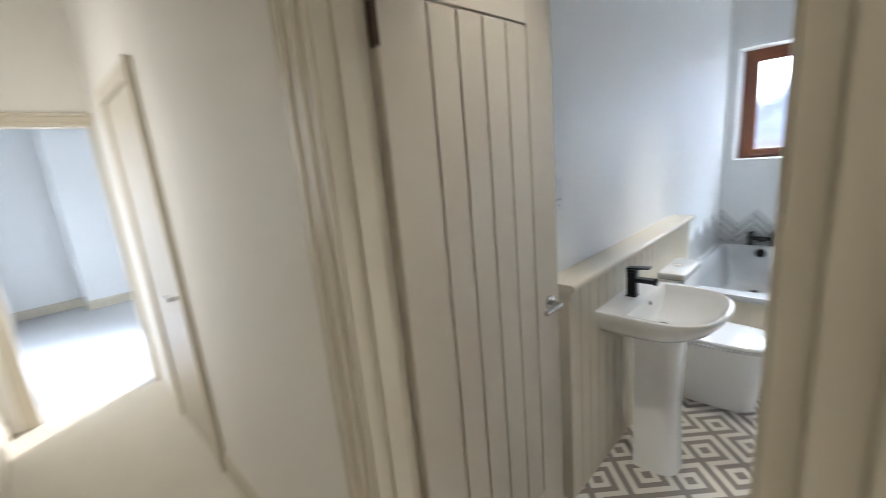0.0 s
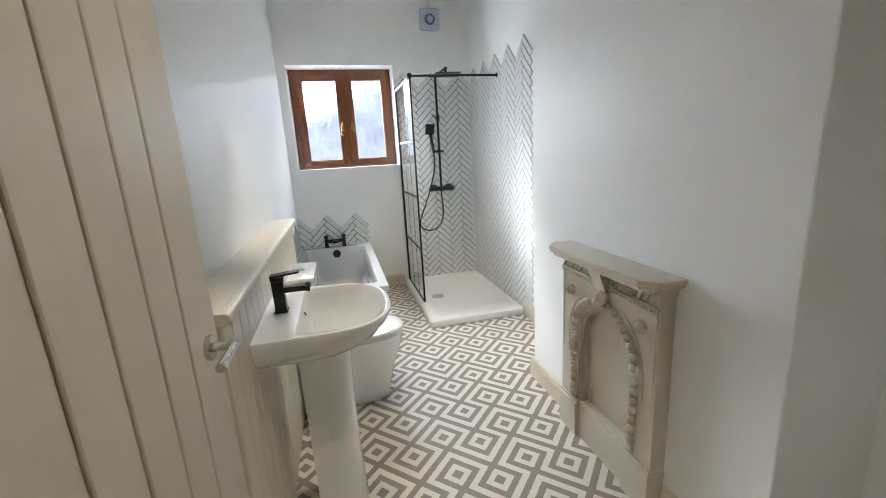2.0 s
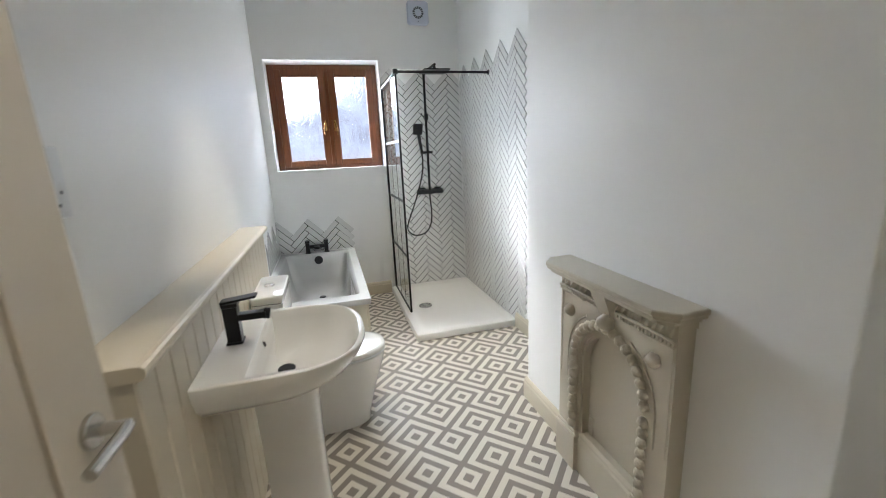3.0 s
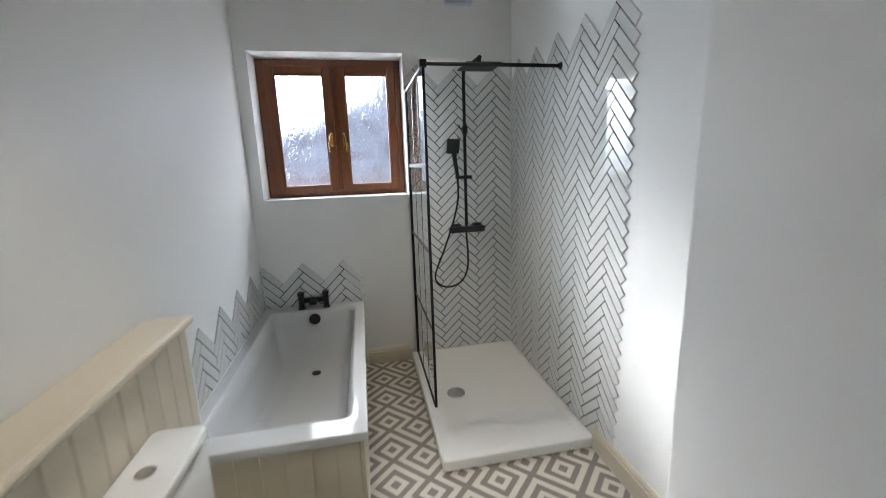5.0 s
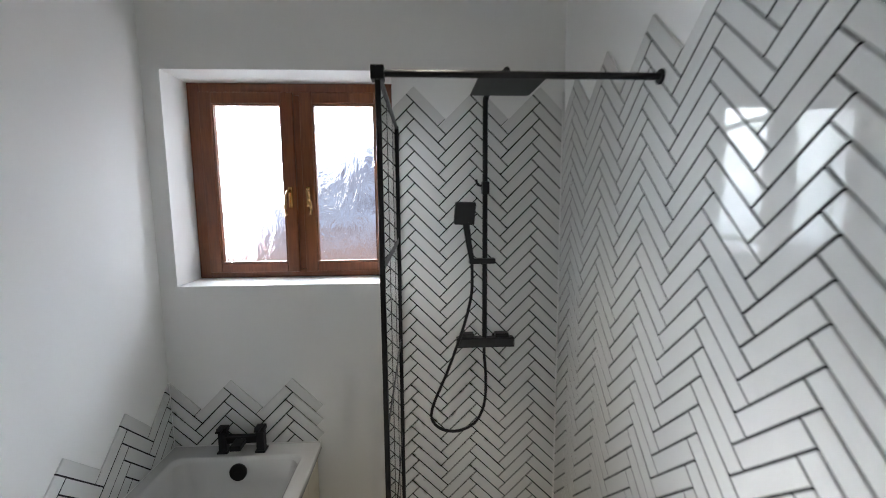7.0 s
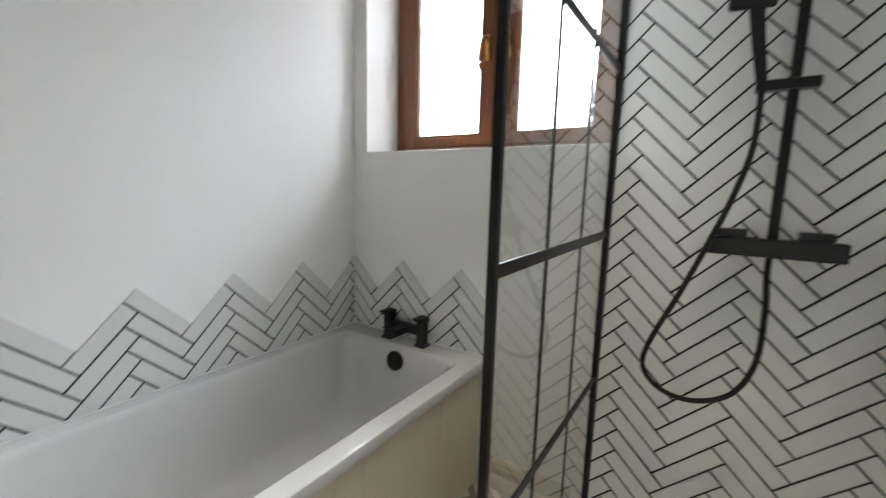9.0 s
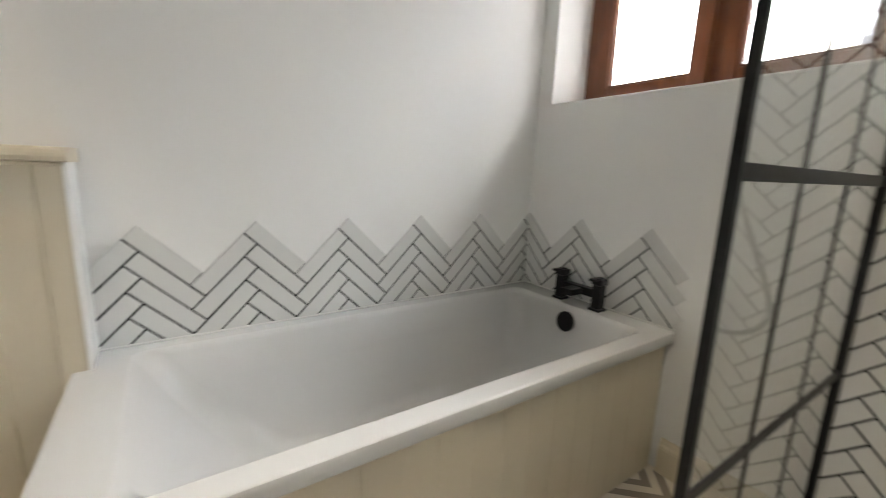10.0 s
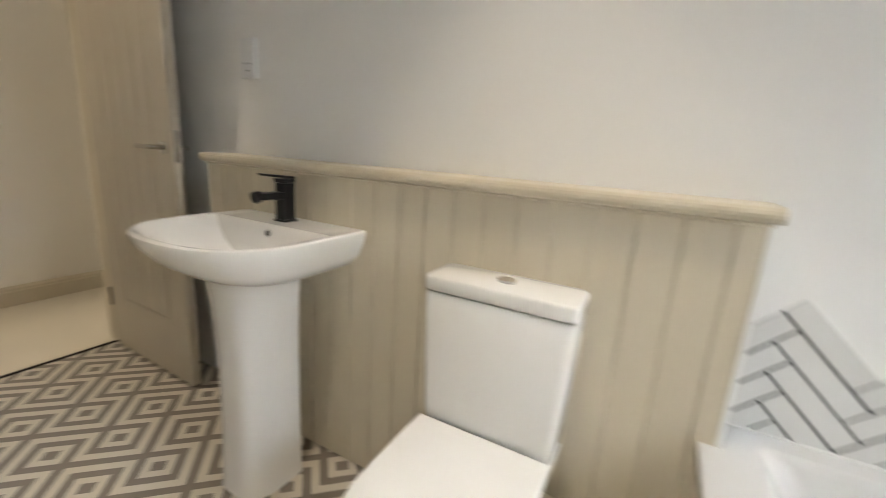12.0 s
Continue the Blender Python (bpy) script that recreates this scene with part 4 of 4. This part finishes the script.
# ---- fan and socket ----
fan = thing("extractor_fan", "white square wall extractor fan with a ring grille", "extractor fan")
FX, FZ = 1.592, 2.862
bm = bmesh.new()
rr = [rounded_rect(FX - h, FX + h, FZ - h, FZ + h, 0.03, 0, 6) for h in (0.108, 0.108, 0.100)]
add_loft(bm, [[Vector((p.x, y, p.y)) for p in ring] for ring, y in zip(rr, (-0.001, -0.026, -0.036))])
part("cover", bm, FANPLASTIC, fan)
bm = bmesh.new()
for r0, r1 in ((0.056, 0.034),):
    n = 14
    for k in range(n):
        a0, a1 = 2 * math.pi * (k + 0.16) / n, 2 * math.pi * (k + 0.84) / n
        q = [bm.verts.new((FX + r * math.cos(a), -0.0368, FZ + r * math.sin(a))) for r, a in ((r0, a0), (r0, a1), (r1, a1), (r1, a0))]
        e = bmesh.ops.extrude_face_region(bm, geom=[bm.faces.new(q)])
        for v in [g for g in e["geom"] if isinstance(g, bmesh.types.BMVert)]:
            v.co.y -= 0.0012
part("grille", bm, GREYSLOT, fan, "ring of dark grille slots")
bm = bmesh.new()
add_disc_prism(bm, (FX, -0.036, FZ), (0, -1, 0), 0.030, 0.006, bevel=0.003)
part("centre_cap", bm, FANPLASTIC, fan)
bm = bmesh.new()
add_disc_prism(bm, (FX, -0.036, FZ - 0.078), (0, -1, 0), 0.004, 0.003)
part("indicator", bm, GREYSLOT, fan)
part("cable_conduit", box_bm(FX - 0.012, FX + 0.012, -0.018, -0.001, FZ + 0.108, CEIL, bevel=0.002), PLASTIC, fan, "white cable conduit up to the ceiling")

socket = thing("shaver_socket", "white plastic shaver socket plate on the wall", "socket")
part("plate", box_bm(0.001, 0.016, -3.421, -3.335, 1.398, 1.546, bevel=0.004), PLASTIC, socket)
part("insert", box_bm(0.016, 0.018, -3.406, -3.350, 1.412, 1.475, bevel=0.001), PLASTIC, socket)
for sy, sz in ((-3.392, 1.452), (-3.364, 1.452), (-3.378, 1.426)):
    bm = bmesh.new()
    add_disc_prism(bm, (0.0178, sy, sz), (1, 0, 0), 0.004, 0.001, 10)
    part("pin_hole", bm, GREYSLOT, socket)


# ---- fireplace ----
fire = thing("cast_iron_fireplace", "cream painted cast iron fireplace with beaded arch and mantel shelf", "fireplace")
FY, HWF, XF = -3.146, 0.328, 1.537


def arch_plate(bm, x0, x1, hw, ztop, r, zs, z0, n=36):
    """A plate from x0 to x1 with a round-headed opening of radius r springing at zs."""
    add_box(bm, x0, x1, FY - hw, FY - r, z0, ztop)
    add_box(bm, x0, x1, FY + r, FY + hw, z0, ztop)
    for k in range(n):
        a0, a1 = math.pi * k / n, math.pi * (k + 1) / n
        y0, y1 = FY + r * math.cos(a0), FY + r * math.cos(a1)
        za, zb = zs + r * math.sin(a0), zs + r * math.sin(a1)
        v = [bm.verts.new((x, y, z)) for x in (x0, x1) for y, z in ((y0, za), (y1, zb), (y1, ztop), (y0, ztop))]
        for f in ((0, 1, 2, 3), (7, 6, 5, 4), (0, 4, 5, 1), (3, 2, 6, 7)):
            bm.faces.new([v[i] for i in f])
    bmesh.ops.remove_doubles(bm, verts=bm.verts[:], dist=1e-5)


ZS = 0.575
bm = bmesh.new()
arch_plate(bm, XF, BX + 0.0, HWF, 0.955, 0.198, ZS, 0.002)
part("surround", bm, CREAM_OLD, fire)
bm = bmesh.new()
arch_plate(bm, XF + 0.010, BX - 0.001, 0.199, 0.79, 0.178, ZS, 0.13)
part("inner_arch", bm, CREAM_OLD, fire)
bm = bmesh.new()
arch_plate(bm, XF + 0.018, BX - 0.002, 0.180, 0.76, 0.166, ZS, 0.13)
part("inner_arch", bm, CREAM_OLD, fire)
part("fire_board", box_bm(BX - 0.016, BX - 0.001, FY - 0.168, FY + 0.168, 0.13, 0.73), CREAM_OLD, fire, "plain cream blanking board")
bm = bmesh.new()
add_loft(bm, [[Vector((XF + 0.022 - u, y, z)) for u, z in ((0, 0.002), (0.016, 0.002), (0.016, 0.172), (0.011, 0.182), (0.010, 0.196), (0.002, 0.208), (0.0, 0.208))] for y in (FY - 0.198, FY + 0.198)])
add_box(bm, XF + 0.021, BX - 0.003, FY - 0.197, FY + 0.197, 0.004, 0.2075)
part("bottom_rail", bm, CREAM_OLD, fire)
for s in (-1, 1):
    yc = FY + s * 0.256
    bm = bmesh.new()
    add_box(bm, XF - 0.014, BX, yc - 0.076, yc + 0.076, 0.002, 0.176, bevel=0.003)
    add_box(bm, XF - 0.018, BX, yc - 0.080, yc + 0.080, 0.176, 0.191, bevel=0.005)
    add_box(bm, XF - 0.008, BX, yc - 0.0745, yc + 0.0745, 0.191, 0.205, bevel=0.003)
    part("plinth", bm, CREAM_OLD, fire)
    bm = bmesh.new()
    e = FY + s * (HWF - 0.009)
    add_box(bm, XF - 0.004, XF, *sorted((e, e - s * 0.007)), 0.46, 0.865, bevel=0.001, segments=1)
    add_box(bm, XF - 0.004, XF, *sorted((e - s * 0.008, e - s * 0.16)), 0.858, 0.865, bevel=0.001, segments=1)
    pts = [(XF - 0.001, FY + s * (0.262 * math.cos(radians(a))), ZS + 0.262 * math.sin(radians(a))) for a in range(0, 64, 6)]
    add_tube(bm, [(XF - 0.001, FY + s * 0.262, 0.46)] + pts, 0.0045, 8)
    part("spandrel_moulding", bm, CREAM_OLD, fire)
    bm = bmesh.new()
    bmesh.ops.create_icosphere(bm, subdivisions=2, radius=0.028)
    for v in bm.verts:
        v.co = Vector((v.co.x * 1.05, v.co.y, v.co.z)) * (1.0 + 0.07 * math.cos(6 * math.atan2(v.co.z, v.co.y)))
    ob = part("rosette", bm, CREAM_OLD, fire, "", True)
    ob.location = (XF - 0.006, FY + s * 0.244, 0.790)
    # side return moulding under the shelf
    bm = bmesh.new()
    add_box(bm, XF - 0.010, BX, *sorted((FY + s * HWF, FY + s * (HWF + 0.008))), 0.93, 0.955, bevel=0.002)
    part("corner_bracket", bm, CREAM_OLD, fire)
bead_bm = bmesh.new()
bmesh.ops.create_icosphere(bead_bm, subdivisions=2, radius=0.0225)
bead = part("bead", bead_bm, CREAM_OLD, fire)
RB = 0.217
spots = []
for s in (-1, 1):
    spots += [(s * RB, 0.238 + 0.0425 * k, 0.0) for k in range(8)]
nb = 17
for k in range(nb):
    a = math.pi * (k + 0.5) / nb
    spots.append((RB * math.cos(a), ZS + 0.006 + RB * math.sin(a), a))
first = True
for dy, z, a in spots:
    ob = bead if first else new("bead", bead.data)
    ob.parent = fire
    ob.location = (XF - 0.003, FY + dy, z)
    ob.rotation_euler = (a + 0.35, 0.2, 0)
    first = False
bm = bmesh.new()
bmesh.ops.create_icosphere(bm, subdivisions=2, radius=0.036)
for v in bm.verts:
    v.co *= 1.0 + 0.10 * math.cos(7 * math.atan2(v.co.z, v.co.y))
ob = part("keystone_boss", bm, CREAM_OLD, fire, "", True)
ob.location = (XF - 0.012, FY - 0.008, 0.832)
bm = bmesh.new()
add_loft(bm, [[Vector((x, FY + s, z)) for x, s in ((XF - d, -w), (BX, -w), (BX, w), (XF - d, w))] for z, d, w in ((0.850, 0.012, 0.026), (0.87, 0.020, 0.036), (0.955, 0.055, 0.042))])
part("keystone_bracket", bm, CREAM_OLD, fire)
for s in (-1, 1):
    bm = bmesh.new()
    u = sorted((FY + s * 0.046, FY + s * HWF))
    add_box(bm, XF - 0.012, XF, u[0], u[1], 0.884, 0.892, bevel=0.002, segments=1)
    add_box(bm, XF - 0.014, XF, u[0], u[1], 0.946, 0.955, bevel=0.002, segments=1)
    part("frieze_fillet", bm, CREAM_OLD, fire)
    for k in range(8):
        y = FY + s * (0.062 + 0.0345 * k)
        bm = bmesh.new()
        tip = [Vector((XF - 0.016, y, 0.905)), Vector((XF, y - 0.016, 0.945)), Vector((XF, y + 0.016, 0.945)), Vector((XF, y, 0.893))]
        vv = [bm.verts.new(p) for p in tip]
        for f in ((0, 1, 2), (0, 2, 3), (0, 3, 1), (1, 3, 2)):
            bm.faces.new([vv[i] for i in f])
        part("frieze_tooth", bm, CREAM_OLD, fire)
    for k in range(17):
        y = FY + s * (0.056 + 0.0165 * k)
        part("dentil", box_bm(XF - 0.009, XF, y - 0.0045, y + 0.0045, 0.870, 0.8835), CREAM_OLD, fire)
bm = bmesh.new()
mx, my0, my1 = 1.446, FY - 0.370, FY + 0.374


def mantel_ring(z, g):
    return [Vector((BX, my0 + g, z)), Vector((mx + 0.055, my0 + g, z)), Vector((mx + g, my0 + 0.06, z)), Vector((mx + g, my1 - 0.06, z)), Vector((mx + 0.055, my1 - g, z)), Vector((BX, my1 - g, z))]


add_loft(bm, [mantel_ring(0.9555, 0.028), mantel_ring(0.968, 0.022), mantel_ring(0.974, 0.008), mantel_ring(0.984, 0.006), mantel_ring(0.990, 0.0), mantel_ring(1.002, 0.0), mantel_ring(1.006, 0.004)])
part("mantel_shelf", bm, CREAM_OLD, fire, "cream mantel shelf with clipped corners")
bm = bmesh.new()
add_box(bm, BX - 0.022, BX - 0.010, FY + 0.130, FY + 0.156, 0.16, 0.30, bevel=0.004)
part("damper_lug", bm, CREAM_OLD, fire)
bm = bmesh.new()
add_tube(bm, [(BX - 0.012, FY - 0.120, 0.25), (BX - 0.012, FY - 0.120, 0.30)], 0.004, 8)
part("catch", bm, CREAM_OLD, fire)


# ---- herringbone wall tiles ----
TL, TW, TT, GAP = 0.2185, 0.0546, 0.008, 0.0058
D1, D2 = Vector((1, -1)) / math.sqrt(2), Vector((-1, -1)) / math.sqrt(2)


def clip(poly, smin, smax, tmin):
    for axis, lim, sign in ((0, smin, 1), (0, smax, -1), (1, tmin, 1)):
        out = []
        for i, p in enumerate(poly):
            q = poly[(i + 1) % len(poly)]
            dp, dq = sign * (p[axis] - lim), sign * (q[axis] - lim)
            if dp >= 0:
                out.append(p)
            if (dp >= 0) != (dq >= 0):
                out.append(p + (q - p) * (dp / (dp - dq)))
        poly = out
        if len(poly) < 3:
            return []
    return poly


def area(poly):
    return abs(sum(poly[i].x * poly[i - 1].y - poly[i - 1].x * poly[i].y for i in range(len(poly)))) / 2


def inset(poly, d):
    c = sum(poly, Vector((0, 0))) / len(poly)
    out = []
    n = len(poly)
    for i in range(n):
        a, b, e = poly[i - 1], poly[i], poly[(i + 1) % n]
        u, w = (b - a), (e - b)
        if u.length < 1e-6 or w.length < 1e-6:
            out.append(b + (c - b).normalized() * d)
            continue
        u, w = u.normalized(), w.normalized()
        n1, n2 = Vector((-u.y, u.x)), Vector((-w.y, w.x))
        if n1.dot(c - b) < 0:
            n1 = -n1
        if n2.dot(c - b) < 0:
            n2 = -n2
        m = n1 + n2
        out.append(b + m * (d / max(0.35, 1 + n1.dot(n2))))
    return out


def herringbone(wall, origin, right, normal, peaks, top, smin, smax, tmin, name):
    """Tiles as parts of a wall; right: the viewer's right along the wall, peaks: where the zigzag points up."""
    o, r, nrm, up = Vector(origin), Vector(right), Vector(normal), Vector((0, 0, 1))

    def place(p, h):
        return o + r * p.x + up * p.y + nrm * h

    def tile_mesh(poly):
        bm = bmesh.new()
        a, b = poly, inset(poly, 0.0012)
        add_loft(bm, [[r * p.x + up * p.y for p in a], [r * p.x + up * p.y + nrm * (TT - 0.001) for p in a], [r * p.x + up * p.y + nrm * TT for p in b]])
        bmesh.ops.recalc_face_normals(bm, faces=bm.faces[:])
        me = bpy.data.meshes.new("tile")
        bm.to_mesh(me)
        bm.free()
        me.materials.append(TILE)
        return me

    cells = []
    for s0 in peaks:
        k = 0
        while top - math.sqrt(2) * TW * k > tmin - 0.02:
            apex = Vector((s0, top - math.sqrt(2) * TW * k))
            k += 1
            for kind, base, long, short in (("down", apex, D1, D2), ("up", apex + D2 * TW, D2, D1)):
                cell = [base, base + long * TL, base + long * TL + short * TW, base + short * TW]
                if clip(cell, smin, smax, tmin):
                    cells.append((kind, base, long, short))
    bases = np.array([c[1] + c[2] * (TL / 2) + c[3] * (TW / 2) for c in cells])

    def covered(p, own):
        if p.x < smin or p.x > smax or p.y < tmin:
            return True
        for i in np.nonzero(np.abs(bases - np.array(p)).max(axis=1) < 0.11)[0]:
            if i != own:
                _, b, lo, sh = cells[i]
                u, w = (p - b).dot(lo), (p - b).dot(sh)
                if -1e-4 <= u <= TL + 1e-4 and -1e-4 <= w <= TW + 1e-4:
                    return True
        return False

    shared = {}
    grout = bmesh.new()
    g = GAP / 2
    for own, (kind, base, long, short) in enumerate(cells):
        body = [base + long * g + short * g, base + long * (TL - g) + short * g, base + long * (TL - g) + short * (TW - g), base + long * g + short * (TW - g)]
        # the bed of grout stays back from the free edges of the panel
        free = []
        for a, b, out in ((base, base + long * TL, -short), (base + long * TL, base + long * TL + short * TW, long), (base + short * TW, base + long * TL + short * TW, short), (base, base + short * TW, -long)):
            free.append(g + 0.001 if not all(covered(a.lerp(b, f) + out * 0.002, own) for f in (0.04, 0.25, 0.5, 0.75, 0.96)) else 0.0)
        l0, l1, w0, w1 = free[3], TL - free[1], free[0], TW - free[2]
        cut = clip([base + long * l0 + short * w0, base + long * l1 + short * w0, base + long * l1 + short * w1, base + long * l0 + short * w1], smin, smax, tmin)
        if cut and area(cut) > 1e-5:
            add_loft(grout, [[place(p, 0.0) for p in cut], [place(p, 0.0068) for p in cut]])
        bcut = clip(body, smin, smax, tmin)
        if not bcut or area(bcut) < 1.5e-4:
            continue
        if abs(area(bcut) - (TL - GAP) * (TW - GAP)) < 1e-7:
            if kind not in shared:
                shared[kind] = tile_mesh([p - base for p in body])
            ob = new("tile", shared[kind])
            ob.location = place(base, 0.0005)
        else:
            ob = new("tile", tile_mesh([p - bcut[0] for p in bcut]))
            ob.location = place(bcut[0], 0.0005)
        ob.rotation_euler = (random.uniform(-0.003, 0.003), random.uniform(-0.003, 0.003), random.uniform(-0.003, 0.003))
        ob.parent = wall
    link_mesh("grout", grout, GROUT, wall, "dark grey grout")


herringbone(wall_west, (0, 0, 0), (0, 1, 0), (1, 0, 0), [-0.003 - 0.309 * k for k in range(0, 7)], 0.906, -1.657, -0.010, RIM + 0.004, "bath side")
herringbone(wall_north, (0, 0, 0), (1, 0, 0), (0, -1, 0), [0.001, 0.310, 0.619], 0.908, 0.010, 3.0, RIM + 0.004, "bath end")
herringbone(wall_north, (0, 0, 0), (1, 0, 0), (0, -1, 0), [1.266, 1.575, 1.884], 2.357, 1.166, RX - 0.012, 0.062, "shower back")
herringbone(wall_east, (RX, 0, 0), (0, -1, 0), (-1, 0, 0), [-0.142, 0.167, 0.476, 0.785, 1.094, 1.403], 2.362, 0.012, 3.0, 0.062, "shower side")
structure("trim_corner_bead", box_bm(RX - 0.014, RX - 0.001, -0.014, -0.001, 0.06, 2.33, bevel=0.003), SEALANT, "white sealed corner between tiled walls", "trim")

# ---- recessed ceiling lights, out of view, the door-end one added ----
GLOWING, gn, gl, gb = material("lit_lamp_lens")
gb.inputs["Emission Color"].default_value, gb.inputs["Emission Strength"].default_value = (1.0, 0.88, 0.70, 1), 4.0
for lx, ly in DOWNLIGHTS:
    down = thing("downlight", "small unseen white recessed downlight, lit; door-end one added as fill", "ceiling light", "bathroom downlights")
    bm = bmesh.new()
    n = 28
    loops = [[bm.verts.new((lx + r * math.cos(2 * math.pi * k / n), ly + r * math.sin(2 * math.pi * k / n), z)) for k in range(n)] for r, z in ((0.047, 3.0495), (0.047, 3.043), (0.040, 3.043), (0.040, 3.0495))]
    for p, q in zip(loops, loops[1:]):
        for k in range(n):
            bm.faces.new((p[k], p[(k + 1) % n], q[(k + 1) % n], q[k]))
    part("bezel", bm, PLASTIC, down)
    bm = bmesh.new()
    add_disc_prism(bm, (lx, ly, 3.0495), (0, 0, -1), 0.039, 0.004)
    part("lens", bm, GLOWING, down)

# ---- plan units to metres ----
for me in bpy.data.meshes:
    me.transform(Matrix.Scale(S, 4))
for ob in scene.objects:
    if ob.type in ("MESH", "EMPTY"):
        ob.location *= S
